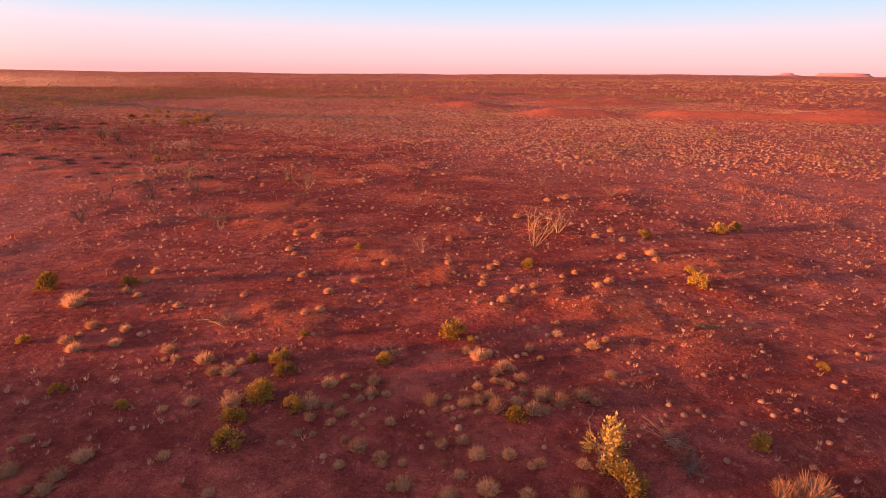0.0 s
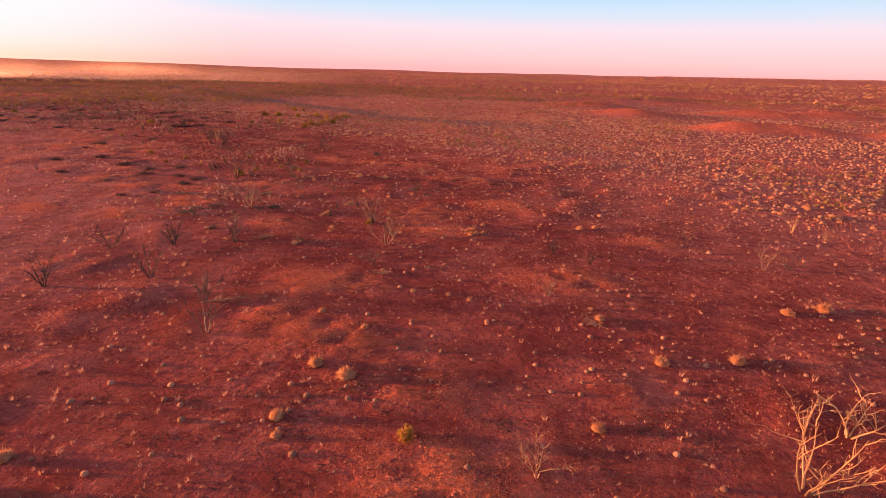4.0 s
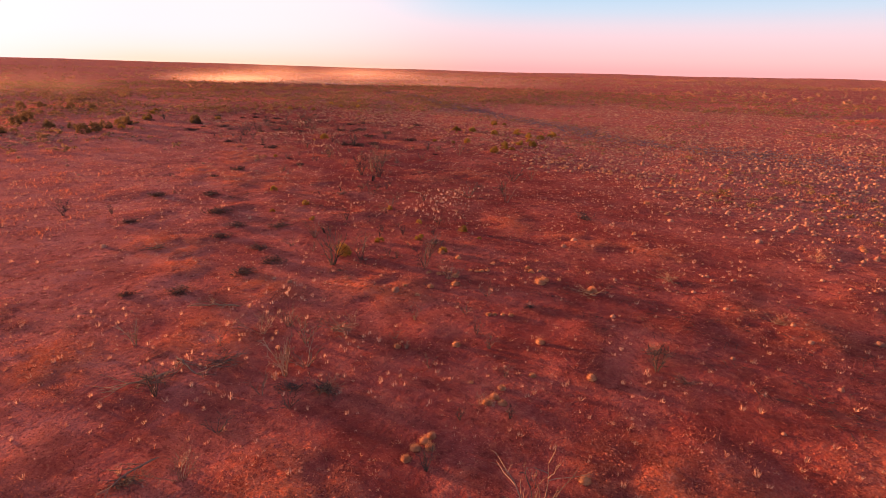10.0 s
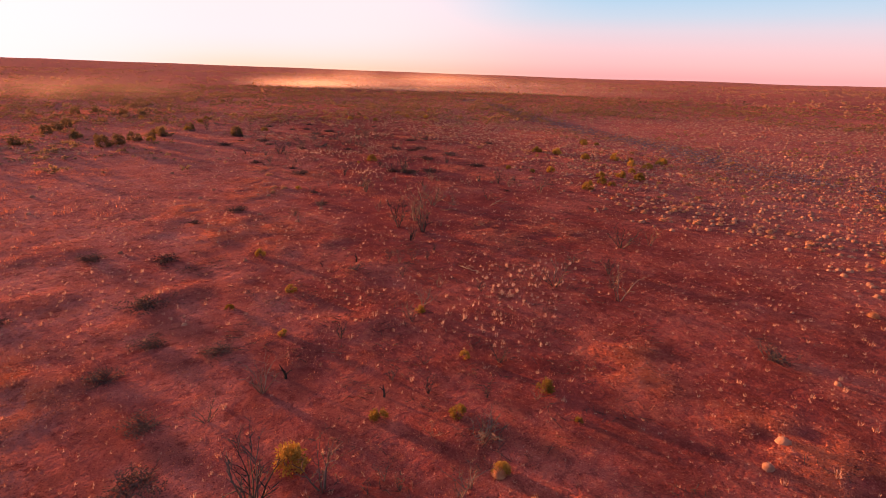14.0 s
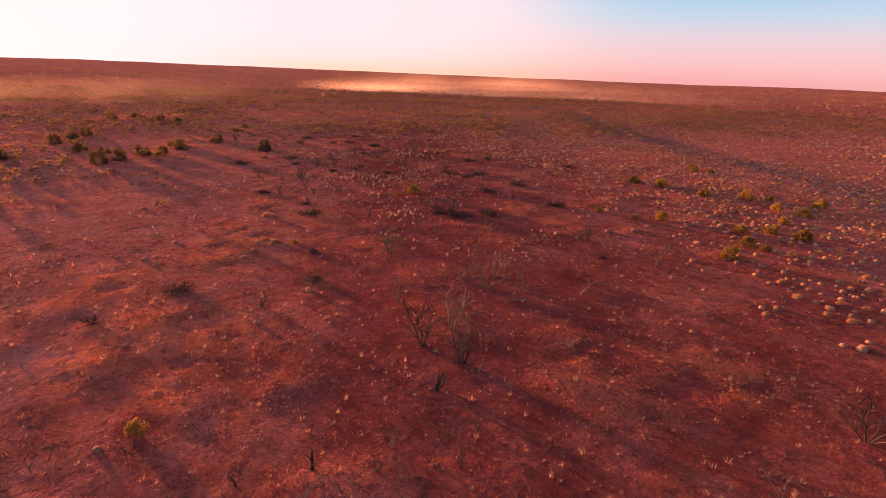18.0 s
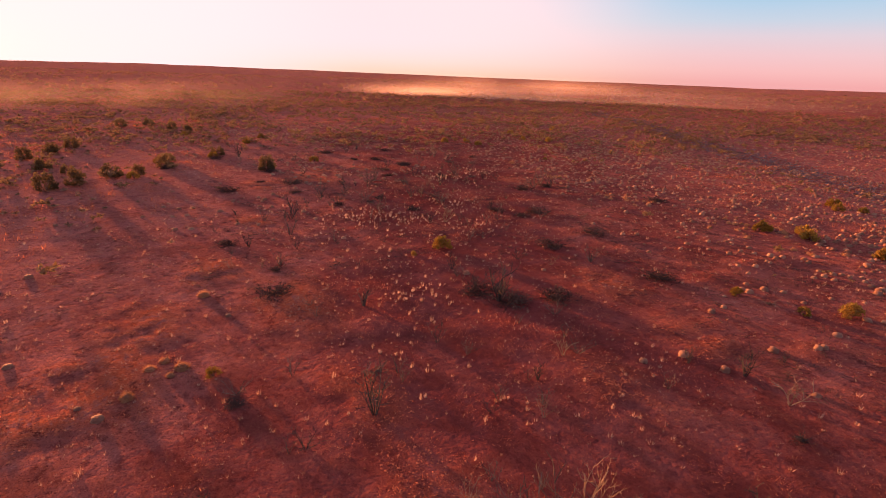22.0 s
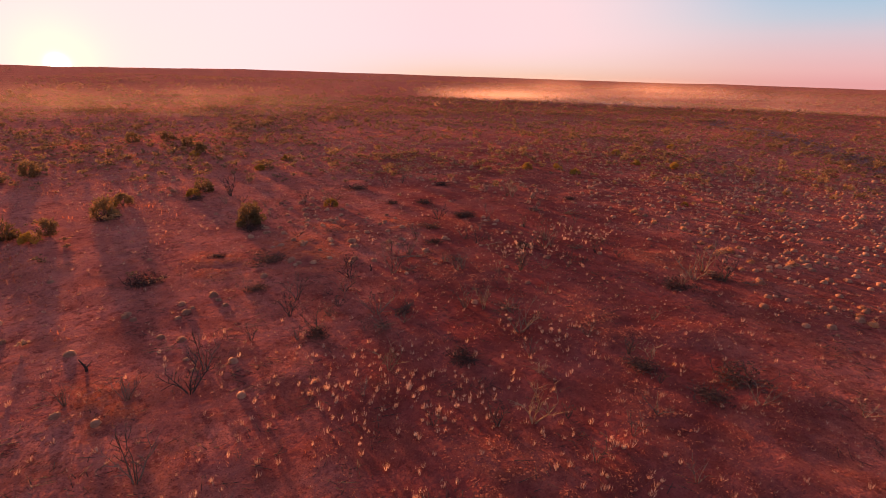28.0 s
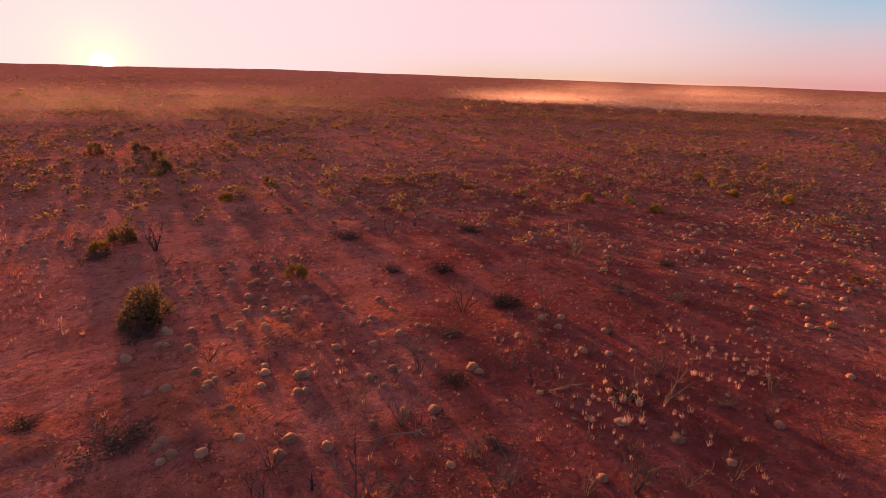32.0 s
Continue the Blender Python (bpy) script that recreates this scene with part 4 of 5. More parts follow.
# ---- shrubs and dead wood ----
dead_grey = [dead_shrub(WOOD, 5, 0.5, 5), dead_shrub(WOOD, 8, 0.6, 4), dead_shrub(WOOD, 4, 0.35, 5), dead_shrub(WOOD, 7, 0.75, 4), dead_shrub(TWIG, 7, 0.5, 5), dead_shrub(TWIG, 6, 0.7, 5)]
dead_pale = [dead_shrub(BONE, 4, 0.55, 6, 0.026), dead_shrub(BONE, 7, 0.75, 5, 0.014)]
more = []
for x, y, size in DEAD_AT:
    b, r = rng.uniform(0, 6.28), rng.uniform(1.2, 4.0)
    if y > 44 and rng.uniform() < 0.8:
        more.append((x + r * math.cos(b), y + r * math.sin(b), size * rng.uniform(0.45, 0.8)))
for i in range(60):
    t, r, b = rng.uniform(0, 1), rng.uniform(-15, 15), rng.uniform(0.4, 0.8)
    more.append((-62 - 42 * t + 0.5 * r, 84 + 20 * t - 0.9 * r, b))
for i in range(55):
    t, r, b = rng.uniform(0, 1), rng.normal(0, 4.5), rng.uniform(0.35, 0.75)
    more.append((-14 - 52 * t + 0.6 * r, 50 + 42 * t - 0.8 * r, b))
for i, (x, y, size) in enumerate(DEAD_AT + more):
    pale = i in (0, 1, 11, 12, 19) or i % 9 == 4
    ob = settle(dead_pale[i % 2] if pale else dead_grey[int(rng.integers(0, 6))], x, y, min(max(size, 0.45), 2.3 if i == 11 else 1.8), rng.uniform(0, 360))
    if pale:
        tagged(ob, "leafless bleached dead shrub with crooked forked stems", "shrub", "dead shrubs")
    else:
        tagged(ob, "leafless grey dead shrub with thin upright twigs", "shrub", "dead shrubs")
retire(dead_grey + dead_pale)

stump = burnt_stump()
for x, y, size in BURNT_AT:
    tagged(settle(stump, x, y, size, rng.uniform(0, 360)), "short charred tree stump standing in bare red sand", "stump", "burnt stumps")
retire([stump])

piles = [brush_pile(TWIG, 36), brush_pile(WOOD, 30), brush_pile(BONE, 22), brush_pile(WOOD, 36)]
for i, (x, y, size) in enumerate(BRUSH_AT):
    ob = settle(piles[i % 4], x, y, min(size * 0.65, 1.3), rng.uniform(0, 360), 0.75)
    tagged(ob, ("dark dead twigs heaped on red sand", "grey fallen branches heaped on red sand", "bleached fallen branches fanned out on red sand", "dense heap of grey dead branches")[i % 4], "brush pile", "brush piles")
retire(piles)

logs = [fallen_log(BONE), fallen_log(WOOD), fallen_log(BONE), fallen_log(BONE)]
for i, (x, y, size) in enumerate(LOG_AT):
    tagged(settle(logs[i % 4], x, y, min(size * 1.2, 2.2), rng.uniform(0, 360)), "grey fallen branch lying on red sand" if i % 4 == 1 else "bleached fallen branch lying on red sand", "log", "fallen logs")
retire(logs)

bushes = [dark_bush() for i in range(4)]
for i, (x, y, size) in enumerate(DARK_AT):
    tagged(settle(bushes[i % 4], x, y, min(size * 1.3, 2.4), rng.uniform(0, 360), 0.5), "low dark withered bush spread over the sand", "bush", "low dark bushes")
retire(bushes)

greens = [green_shrub(LEAF, 0.66, 900) for i in range(4)]
for i, (x, y, size) in enumerate(GREEN_AT):
    tagged(settle(greens[i % 4], x, y, min(size, 1.25), rng.uniform(0, 360), rng.uniform(0.8, 1.1)), "small rounded yellow-green desert shrub on red sand", "shrub", "green shrubs")
retire(greens)
olives = [green_shrub(LEAF_OLIVE, tall, 900) for tall in (0.75, 0.62, 0.85)]
for x, y, size in OLIVE_AT:
    tagged(settle(olives[int(rng.integers(0, 3))], x, y, min(size, 1.9), rng.uniform(0, 360)), "dense dull olive desert bush on red sand", "shrub", "olive bushes")
retire(olives)
pales = [green_shrub(LEAF_PALE, 1.15, 1100)]
for x, y, size in PALE_AT:
    tagged(settle(pales[0], x, y, size, 40), "tall pale yellow leafy shrub beside fallen branches", "shrub")
retire(pales)

# ---- grass ----
def grass_things(name, shapes, places, label, category, group, scale=1.0, slim=1.0):
    for i, (x, y, size) in enumerate(places):
        top, base = shapes[i % len(shapes)]
        thing = new(name, base)
        thing.matrix_world = pose(x, y, height(x, y) - 0.02, 0, 0, rng.uniform(0, 360))
        size *= scale
        wide = size * slim
        thing.scale = (wide, wide * rng.uniform(0.9, 1.1), size * rng.uniform(0.85, 1.1))
        tagged(thing, label, category, group)
        part(top.name.split(".")[0], top, thing)


def field_weight(x, y):
    """How densely hummocks grow: thick on the plain beyond the bare tongue, thin within it."""
    edge = np.interp(x, [-260, -140, -118, -105, -72, -58, -45, -30, -4, 20, 80], [170, 130, 124, 121, 112, 105, 100, 92, 76, 66, 52])
    d = y - edge
    return (0.03 + 0.97 * step(-9, 8, d + 6 * wavy(x, y, 16, 21))) * (1 - 0.92 * step(0.12, 0.5, on_ridge(x, y)))


hummocks = [hummock_shape(340, 16) for i in range(5)]
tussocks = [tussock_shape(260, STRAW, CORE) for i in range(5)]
bleached = [tussock_shape(60, PINK_STRAW, PINK_STRAW, 0.25, 0.6) for i in range(3)]
extra = []
while len(extra) < 172:
    x, y = rng.uniform(-110, 24), rng.uniform(50, 118)
    if 0.4 < field_weight(x, y) < 0.9 and wavy(x, y, 5, 46) > -0.1:
        extra.append((x, y, rng.uniform(0.28, 0.55)))
grass_things("spinifex", hummocks, HUMMOCK_AT + extra, "rounded golden spinifex cushion on red sand", "grass", "spinifex cushions", 1.15)
extra = []
for x, y, size in TUSSOCK_AT[:63]:
    for k in range(2):
        b, r = rng.uniform(0, 6.28), rng.uniform(0.45, 1.1)
        if y > 12 and rng.uniform() < 0.75:
            extra.append((x + r * math.cos(b), y + r * math.sin(b), size * rng.uniform(0.4, 0.75)))
beside = [(x + rng.normal(0, 0.7), y + rng.normal(0, 0.7), size * rng.uniform(0.4, 0.8)) for x, y, size in TUSSOCK_AT[107:]]
grass_things("grass_tussock", bleached, TUSSOCK_AT[63:] + beside, "upright bleached pinkish dry grass tuft on dark red sand", "grass tuft", "bleached tufts", 0.85, 0.85)
grass_things("grass_tussock", tussocks, TUSSOCK_AT[:63] + extra, "shaggy straw-coloured dry grass tuft on red sand", "grass tuft", "grass tufts")


def scatter(name, verts, faces, places, mat, label, category):
    """Many copies of a small shape joined into one mesh: x, y, width, height and turn of each."""
    v = np.array(verts, float)
    corners = np.array([c for f in faces for c in f])
    sizes = np.array([len(f) for f in faces])
    p = np.array(places)
    c, s = np.cos(p[:, 4])[:, None], np.sin(p[:, 4])[:, None]
    w, h = p[:, 2][:, None], p[:, 3][:, None]
    x = p[:, 0][:, None] + w * (v[:, 0] * c - v[:, 1] * s)
    y = p[:, 1][:, None] + w * (v[:, 0] * s + v[:, 1] * c)
    z = ground(p[:, 0], p[:, 1])[:, None] - 0.015 + h * v[:, 2]
    data = bpy.data.meshes.new(name)
    data.vertices.add(x.size)
    data.vertices.foreach_set("co", np.stack([x, y, z], -1).astype(np.float32).ravel())
    loops = (corners[None, :] + np.arange(len(p))[:, None] * len(v)).ravel()
    data.loops.add(len(loops))
    data.loops.foreach_set("vertex_index", loops)
    sizes = np.tile(sizes, len(p))
    data.polygons.add(len(sizes))
    data.polygons.foreach_set("loop_start", np.concatenate([[0], np.cumsum(sizes)[:-1]]))
    data.update(calc_edges=True)
    data.materials.append(mat)
    return tagged(new(name, data), label, category, kind="stuff")


def spread(count, x0, x1, y0, y1, weight, wide, tall):
    """Random places within a rectangle, kept by the weight at each."""
    kept, tries = [], 0
    while sum(len(k) for k in kept) < count and tries < 90:
        x, y = rng.uniform(x0, x1, count * 2), rng.uniform(y0, y1, count * 2)
        kept.append(np.stack([x, y], -1)[rng.uniform(0, 1, count * 2) < weight(x, y)])
        tries += 1
    x, y = np.concatenate(kept)[:count].T
    w = rng.uniform(*wide, len(x))
    return np.stack([x, y, w, w * rng.uniform(*tall, len(x)), rng.uniform(0, 6.28, len(x))], -1)


def small_hummock(needles):
    v, f = [], []
    dome(v, f, 0.5, 0.42, 2, 7, 0.15)
    for i in range(needles):
        b, a = rng.uniform(0, 6.28), math.asin(rng.uniform(0.15, 1))
        out = Vector((math.cos(a) * math.cos(b), math.cos(a) * math.sin(b), 0.85 * math.sin(a)))
        blade(v, f, out * 0.35, out * rng.uniform(0.5, 0.7), 0.07)
    return v, f


def small_tuft(blades):
    v, f = [], []
    for i in range(blades):
        b, lean = rng.uniform(0, 6.28), rng.uniform(0.1, 0.8)
        tip = Vector((math.sin(lean) * math.cos(b), math.sin(lean) * math.sin(b), math.cos(lean)))
        blade(v, f, Vector((0.1 * math.cos(b), 0.1 * math.sin(b), 0)), tip * rng.uniform(0.6, 1.0), 0.12)
    return v, f


def tri_tuft(blades):
    """A little tuft fanning up from one root, one triangle to a blade."""
    v, f = [], []
    for i in range(blades):
        b, lean = rng.uniform(0, 6.28), rng.uniform(0.0, 0.7)
        root = Vector((0.2 * math.cos(b), 0.14 * math.sin(b), -0.05))
        side = Vector((-math.sin(b + 0.8), math.cos(b + 0.8), 0)) * 0.055
        k = len(v)
        v += [root - side, root + side, root + Vector((math.sin(lean) * math.cos(b), math.sin(lean) * math.sin(b), math.cos(lean))) * rng.uniform(0.6, 1.0)]
        f.append((k, k + 1, k + 2))
    return v, f


def stubble(blades):
    """A mat of short upright stubble, one metre wide, one triangle to a blade."""
    v, f = [], []
    for i in range(blades):
        b, lean = rng.uniform(0, 6.28), rng.uniform(0.0, 0.7)
        r, c = math.sqrt(rng.uniform(0, 1)) * 0.5, rng.uniform(0, 6.28)
        root, wide = Vector((r * math.cos(c), r * math.sin(c), -0.1)), rng.uniform(0.010, 0.028)
        side = Vector((-math.sin(b), math.cos(b), 0)) * wide
        k = len(v)
        v += [root - side, root + side, root + Vector((0.4 * math.sin(lean) * math.cos(b), 0.4 * math.sin(lean) * math.sin(b), rng.uniform(0.45, 1.0)))]
        f.append((k, k + 1, k + 2))
    return v, f


def small_bush(count):
    v, f = [], []
    leaves(v, f, count, 0.46, 0.75, 0.22 if count > 30 else 0.40, 0.08, True)
    return v, f


def outside(x, y):
    return np.hypot(x + 45, y - 75)


for k in range(2):
    scatter("spinifex_field", *small_hummock(1), spread(9500, -190, 110, 50, 215, lambda x, y: field_weight(x, y) ** 1.5 * (0.35 + 0.65 * step(-0.4, 0.3, wavy(x, y, 13, 41 + k))), (0.2, 0.48), (0.85, 1.2)), GOLD_FAR, "wide field of pale golden spinifex cushions", "grass")
scatter("spinifex_field", *small_hummock(5), spread(6500, -115, 50, 55, 150, lambda x, y: field_weight(x, y) ** 1.2 * (0.3 + 0.7 * step(-0.3, 0.3, wavy(x, y, 9, 44))), (0.24, 0.5), (0.8, 1.1)), GOLD_FAR, "dense golden spinifex cushions beside the open sand", "grass")
scatter("spinifex_field", *small_hummock(0), spread(8500, -420, 330, 120, 480, lambda x, y: (0.3 + 0.7 * step(-0.2, 0.3, wavy(x, y, 40, 51))) * step(140, 175, y), (0.4, 0.85), (0.7, 1.0)), GOLD_FAR, "far plain dotted with pale spinifex", "grass")
scatter("spinifex_field", *small_hummock(6), spread(1700, -42, 45, 12, 100, lambda x, y: (0.1 + 0.9 * step(-0.2, 0.4, wavy(x, y, 8, 47) + 0.4 * wavy(x, y, 3, 48))) * step(-22, -8, x + 0.35 * np.maximum(0, y - 55)), (0.12, 0.3), (0.8, 1.2)), GOLD_FAR, "small straw spinifex cushions dotted over sand", "grass")
scatter("spinifex_field", *small_hummock(6), spread(3800, -190, -60, 10, 115, lambda x, y: step(-0.1, 0.4, wavy(x, y, 10, 43)) * step(-70, -95, x + 0.4 * (y - 60)), (0.25, 0.5), (0.8, 1.1)), GOLD_FAR, "scattered straw spinifex cushions among scrub", "grass")
for k in range(2):
    scatter("grass_tufts", *tri_tuft(13), spread(9000, -150, 70, 8, 160, lambda x, y: 0.12 + 0.88 * step(-0.2, 0.4, wavy(x, y, 7, 61 + 5 * k) + 0.5 * wavy(x, y, 2.5, 62)), (0.10, 0.25), (0.8, 1.3)), STRAW_FAR, "short dry grass tufts scattered over red sand", "grass")
wisps = []
for x, y, size in TUSSOCK_AT[63:]:
    for k in range(7):
        wisps.append((x + rng.normal(0, 1.3), y + rng.normal(0, 1.3), rng.uniform(0.13, 0.26), rng.uniform(0.16, 0.32), rng.uniform(0, 6.28)))
scatter("grass_tufts", *tri_tuft(10), wisps, PINK_STRAW, "bleached pinkish grass wisps in loose drifts on dark sand", "grass")


def torn(x, y):
    """Ragged patches about a metre wide, and the crust on the low mounds."""
    ragged = wavy(x, y, 1.9, 67) + 0.7 * wavy(x, y, 0.8, 68) + 0.35 * wavy(x, y, 0.35, 69) + 0.45 * wavy(x, y, 11, 70)
    return np.maximum(step(0.42, 0.72, ragged), step(0.06, 0.26, mound(x, y) * (1 + 0.8 * wavy(x, y, 0.5, 65))))


def stubble_weight(x, y):
    """Stubble and crust hold the torn patches and leave the hollows bare."""
    return 0.035 + 0.965 * torn(x, y)


def along(x, y, inner, outer):
    """1 near the middle line of the open tongue of sand, falling to 0 away from it."""
    return step(outer, inner, from_middle(x, y)[0])


def twig_litter(count):
    """Loose sticks lying about, one metre across."""
    v, f = [], []
    for i in range(count):
        b, long = rng.uniform(0, 6.28), rng.uniform(0.15, 0.5)
        a = Vector((rng.uniform(-0.5, 0.5), rng.uniform(-0.5, 0.5), rng.uniform(0.02, 0.06)))
        tube(v, f, [a, a + Vector((math.cos(b), math.sin(b), rng.uniform(0, 0.3))) * long], [0.012, 0.005], 3)
    return v, f


for k in range(2):
    scatter("ground_litter", *stubble(12), spread(13000, -140, 30, 8, 132, lambda x, y: stubble_weight(x, y) * along(x, y, 21, 33) * (0.35 + 0.65 * step(-98, -62, x)), (0.35, 0.7), (0.09, 0.19)), STUBBLE, "dusty red grass stubble in torn patches over sand", "grass")
scatter("ground_litter", *stubble(11), spread(12000, -165, 70, 8, 150, lambda x, y: stubble_weight(x, y) * (1 - along(x, y, 21, 33)) * along(x, y, 48, 75), (1.0, 2.0), (0.12, 0.2)), STUBBLE, "dusty red grass stubble beside the open sand", "grass")
scatter("ground_litter", *stubble(8), spread(10000, -260, 180, 60, 330, lambda x, y: stubble_weight(x, y) * (1 - along(x, y, 48, 75)), (2.0, 4.0), (0.08, 0.13)), STUBBLE, "dusty red grass stubble on the far plain", "grass")
def clod():
    """A crumb of earth: an uneven three-sided heap."""
    v = [Vector((0.5 * math.cos(b), 0.36 * math.sin(b), -0.1)) for b in (0.2, 1.6, 3.3, 4.7)] + [Vector((0.12, -0.05, 0.5)), Vector((-0.16, 0.06, 0.42))]
    return v, [(0, 1, 4), (1, 5, 4), (1, 2, 5), (2, 3, 5), (3, 4, 5), (3, 0, 4)]


for k in range(2):
    scatter("grass_tufts", *tri_tuft(6), spread(17000, -135, 34, 8, 132, lambda x, y: along(x, y, 22, 42) * (0.2 + 0.8 * step(-0.3, 0.4, wavy(x, y, 5, 63 + k) + 0.5 * wavy(x, y, 1.5, 66))), (0.07, 0.17), (0.7, 1.2)), STRAW_FAR, "tiny bleached grass wisps scattered over red sand", "grass")
    scatter("clods", *clod(), spread(40000, -135, 34, 8, 132, lambda x, y: along(x, y, 22, 40) * stubble_weight(x, y), (0.04, 0.15), (0.22, 0.45)), CRUST, "crumbly orange-red crust lying in torn patches over sand", "clods")


scatter("clods", *clod(), spread(24000, -110, 20, 15, 116, lambda x, y: crusted(x, y) ** 1.5, (0.06, 0.17), (0.3, 0.6)), CRUST, "granular orange crust broken into small plates", "clods")


def creek_weight(x, y):
    """A dry strip of grey saltbush crossing the plain."""
    middle = np.interp(x, [-190, -82, -37, 0, 40], [215, 149, 124, 122, 132])
    return np.exp(-((y - middle - 4 * wavy(x, y, 14, 99)) / 4.0) ** 2) * step(-195, -150, x) * step(5, -35, x)


scatter("saltbush", *small_bush(14), spread(4600, -195, 25, 100, 235, creek_weight, (0.2, 0.5), (0.4, 0.7)), SALT, "low mauve-grey saltbush along a dry strip", "scrub")
scatter("fallen_twigs", *twig_litter(5), spread(4200, -130, 30, 10, 125, lambda x, y: along(x, y, 14, 30) * step(0.0, 0.5, wavy(x, y, 12, 91) + 0.4 * wavy(x, y, 3, 92) + 0.5 * step(-45, -80, x)), (0.4, 1.1), (0.5, 1.0)), TWIG, "dark dead twigs strewn over sand", "twig litter")


def scrub_weight(x, y):
    """Scrub thickens on the plain ahead and towards the sun."""
    d = np.hypot(x + 90, y - 95)
    ahead = step(108, 138, -x + 0.35 * (y - 95)) * step(40, 70, y + 0.25 * (-x - 130))
    band = step(-8, 18, y - np.interp(x, [-300, -170, -120, -60, 0, 80], [150, 150, 150, 165, 190, 215])) * step(-0.25, 0.35, wavy(x, y, 26, 71))
    left = step(74, 104, -x) * step(84, 66, y) * 0.55
    return np.clip(np.maximum(np.maximum(ahead, 0.7 * band), left), 0, 1) * (0.35 + 0.65 * step(-0.3, 0.3, wavy(x, y, 12, 72)))


for k in range(4):
    scatter("scrub", *small_bush(38), spread(2600, -300, 120, 20, 300, scrub_weight, (0.6, 1.5), (0.55, 0.9)), SCRUB, "low olive-brown desert scrub bushes", "scrub")
scatter("scrub", *small_bush(40), spread(1300, -150, 90, 55, 170, lambda x, y: field_weight(x, y) ** 2 * step(0.0, 0.5, wavy(x, y, 11, 73)), (0.3, 0.9), (0.6, 1.0)), SCRUB, "small yellow-olive bushes among spinifex cushions", "scrub")
scatter("scrub", *small_bush(22), spread(9000, -230, 60, 30, 240, scrub_weight, (0.25, 0.65), (0.5, 0.9)), UNDERGROWTH, "knee-high dry straw-brown undergrowth", "scrub")
for k in range(2):
    scatter("far_scrub", *small_bush(14), spread(5000, -900, 700, -60, 1000, lambda x, y: step(170, 260, outside(x, y)) * (0.25 + 0.75 * step(-0.25, 0.3, wavy(x, y, 60, 81))), (1.2, 3.2), (0.6, 0.9)), SCRUB_FAR, "distant olive-brown scrub over the plain", "scrub")
scatter("horizon_scrub", *small_bush(8), spread(6500, -3800, 3200, -600, 4300, lambda x, y: step(600, 900, outside(x, y)) * (0.2 + 0.8 * step(-0.2, 0.3, wavy(x, y, 190, 82))), (2.5, 6.5), (0.5, 0.8)), SCRUB_FAR, "faint dark scrub towards the horizon", "scrub")

# ---- flat-topped hills on the skyline ----
def mesa(yaw, wide, tall, top):
    r = 4700
    cx, cy = -r * math.sin(radians(yaw)), r * math.cos(radians(yaw))
    v, f = [], []
    sides = 22
    for i, (s, h) in enumerate(((1.0, 0.0), (0.86, 0.35), (top + 0.08, 0.62), (top, 1.0), (top * 0.5, 1.04))):
        for k in range(sides):
            b = 2 * math.pi * k / sides
            w = s * (1 + rng.uniform(-0.05, 0.05))
            v.append((wide / 2 * w * math.cos(b), wide / 4 * w * math.sin(b), tall * (h + rng.uniform(-0.02, 0.02))))
    for i in range(4):
        for k in range(sides):
            p, q = i * sides + k, i * sides + (k + 1) % sides
            f.append((p, q, q + sides, p + sides))
    f.append(tuple(4 * sides + k for k in range(sides)))
    ob = tagged(new("mesa", mesh("mesa", v, f, ROCK)), "distant flat-topped hill toned hazy mauve", "hill", "mesas")
    ob.matrix_world = pose(cx, cy, height(cx, cy) - 3, 0, 0, yaw)


mesa(-30.7, 215, 26, 0.3)
mesa(-34.7, 380, 27, 0.72)
mesa(-38.2, 160, 24, 0.3)


# ---- drifting dust, and added sun glare ----
def veil_material(name, most, grain, tint):
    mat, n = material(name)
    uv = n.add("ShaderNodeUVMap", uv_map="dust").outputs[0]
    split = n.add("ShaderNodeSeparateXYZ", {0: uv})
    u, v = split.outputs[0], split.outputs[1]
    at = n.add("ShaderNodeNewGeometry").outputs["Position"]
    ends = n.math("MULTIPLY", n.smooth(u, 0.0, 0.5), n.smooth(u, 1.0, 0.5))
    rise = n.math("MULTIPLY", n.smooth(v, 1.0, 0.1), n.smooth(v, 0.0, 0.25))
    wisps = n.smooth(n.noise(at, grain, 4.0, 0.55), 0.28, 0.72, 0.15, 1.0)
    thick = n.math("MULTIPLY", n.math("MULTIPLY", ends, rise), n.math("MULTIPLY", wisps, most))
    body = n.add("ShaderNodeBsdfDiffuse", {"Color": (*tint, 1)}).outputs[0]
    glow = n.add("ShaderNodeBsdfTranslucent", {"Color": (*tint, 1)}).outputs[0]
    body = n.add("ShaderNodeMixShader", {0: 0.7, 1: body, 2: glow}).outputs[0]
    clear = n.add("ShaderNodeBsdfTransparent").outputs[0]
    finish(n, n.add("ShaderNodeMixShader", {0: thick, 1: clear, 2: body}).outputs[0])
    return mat


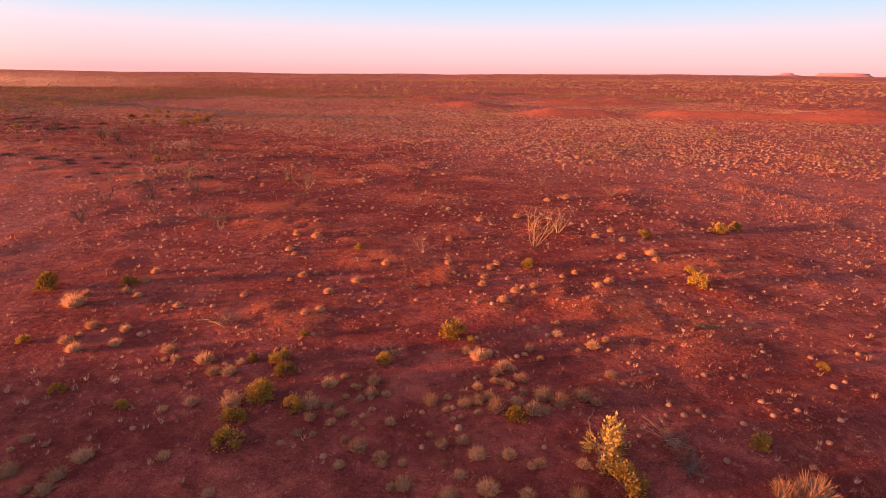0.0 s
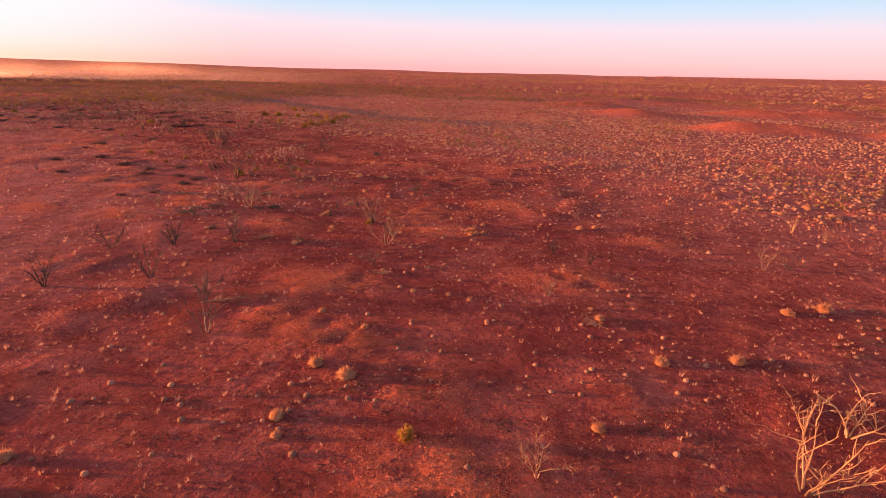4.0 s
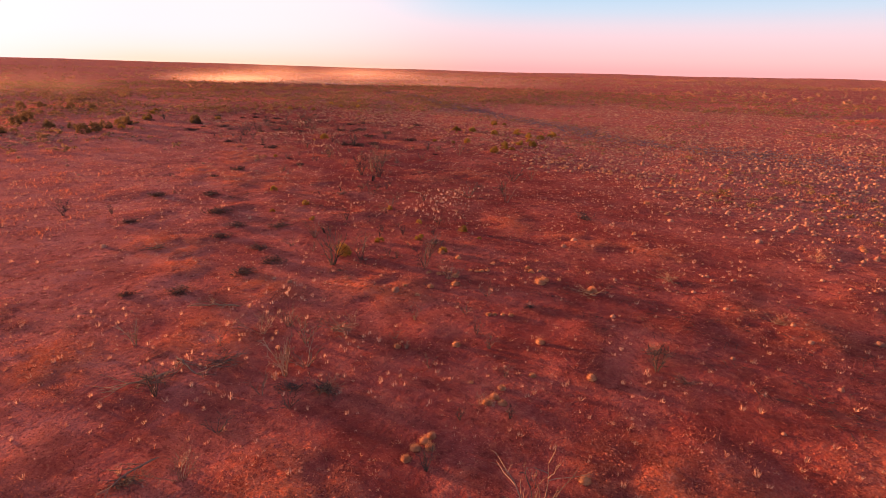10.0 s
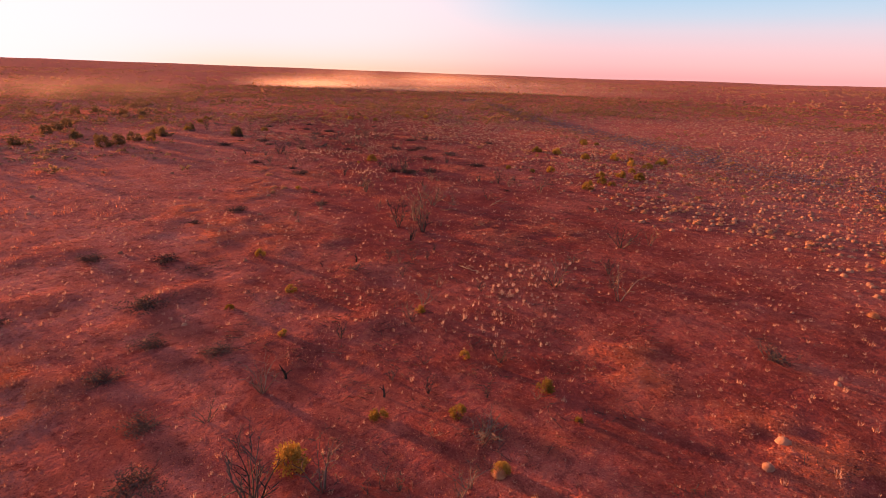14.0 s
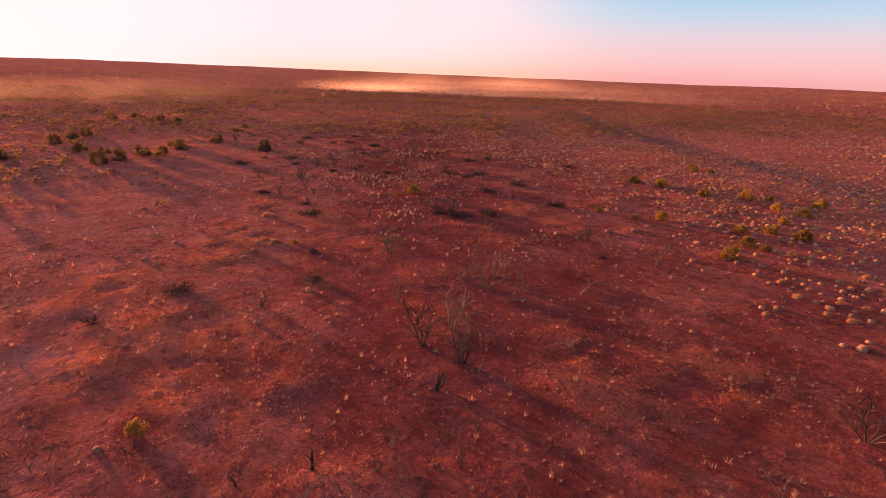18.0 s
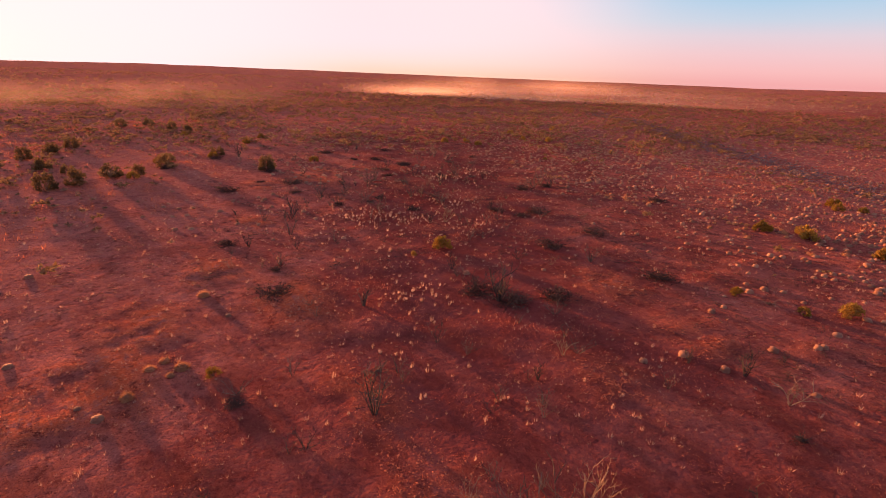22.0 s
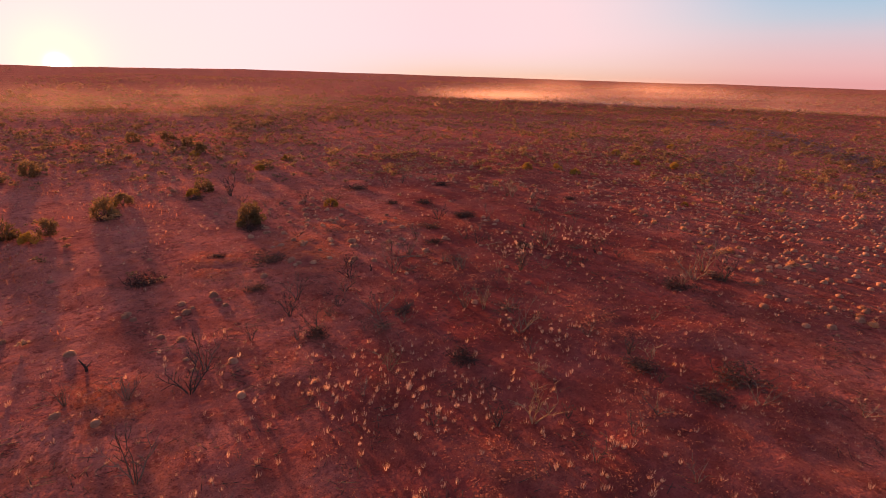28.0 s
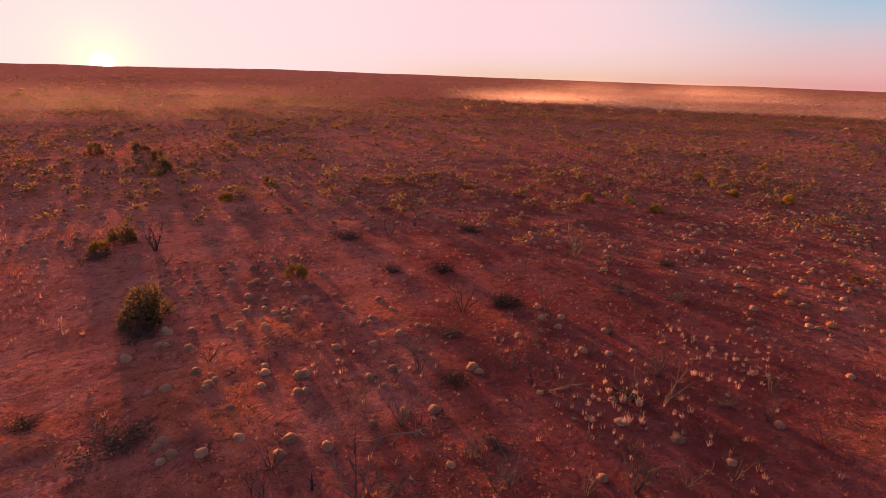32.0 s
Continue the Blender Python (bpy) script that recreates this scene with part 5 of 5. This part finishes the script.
def dust_cloud(sheets, mat, label):
    """Thin veils of dust or added glare, each a long curved curtain, lying behind one another."""
    v, f, uv = [], [], []
    for x0, y0, x1, y1, tall in sheets:
        steps = 24
        k0 = len(v)
        nx, ny = y1 - y0, x0 - x1
        bow = rng.uniform(-0.08, 0.08)
        for i in range(steps + 1):
            t = i / steps
            b = bow * math.sin(math.pi * t) + 0.01 * math.sin(9 * t + x0)
            x, y = x0 + (x1 - x0) * t + nx * b, y0 + (y1 - y0) * t + ny * b
            z = height(x, y)
            for j in range(4):
                v.append((x + nx * 0.01 * j, y + ny * 0.01 * j, z - 0.3 + tall * j / 3))
                uv.append((t, j / 3))
        for i in range(steps):
            for j in range(3):
                a = k0 + i * 4 + j
                f.append((a, a + 4, a + 5, a + 1))
    data = mesh("dust_cloud", v, f, mat, True)
    layer = data.uv_layers.new(name="dust")
    for loop in data.loops:
        layer.data[loop.index].uv = uv[loop.vertex_index]
    return tagged(new("dust_cloud", data), label, "dust", kind="stuff")


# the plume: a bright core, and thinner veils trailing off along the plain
dust_cloud([(-304, 158, -262, 240, 6), (-326, 168, -282, 258, 8)], veil_material("dust_plume", 0.6, 0.02, (0.92, 0.70, 0.58)), "bright sunlit dust plume over the scrub")
dust_cloud([(-300, 165, -150, 350, 8), (-340, 190, -230, 430, 11), (-430, 230, -400, 520, 15), (-280, 205, -190, 300, 6)], veil_material("dust_veil", 0.3, 0.016, (0.90, 0.68, 0.60)), "low pink dust veil trailing over the plain")
# added curtains imitating the orange glare under the setting sun
def glare_curtains(start, count):
    """Low glare curtains across the sun's direction, each farther off than the last."""
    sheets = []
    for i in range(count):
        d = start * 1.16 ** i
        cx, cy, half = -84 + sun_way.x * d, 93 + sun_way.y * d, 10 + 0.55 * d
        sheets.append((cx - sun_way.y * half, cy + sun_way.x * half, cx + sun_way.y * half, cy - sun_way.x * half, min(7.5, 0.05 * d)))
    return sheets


dust_cloud(glare_curtains(113, 5), veil_material("dust_haze", 0.07, 0.06, (0.95, 0.72, 0.55)), "added low veils imitating glare below the setting sun")
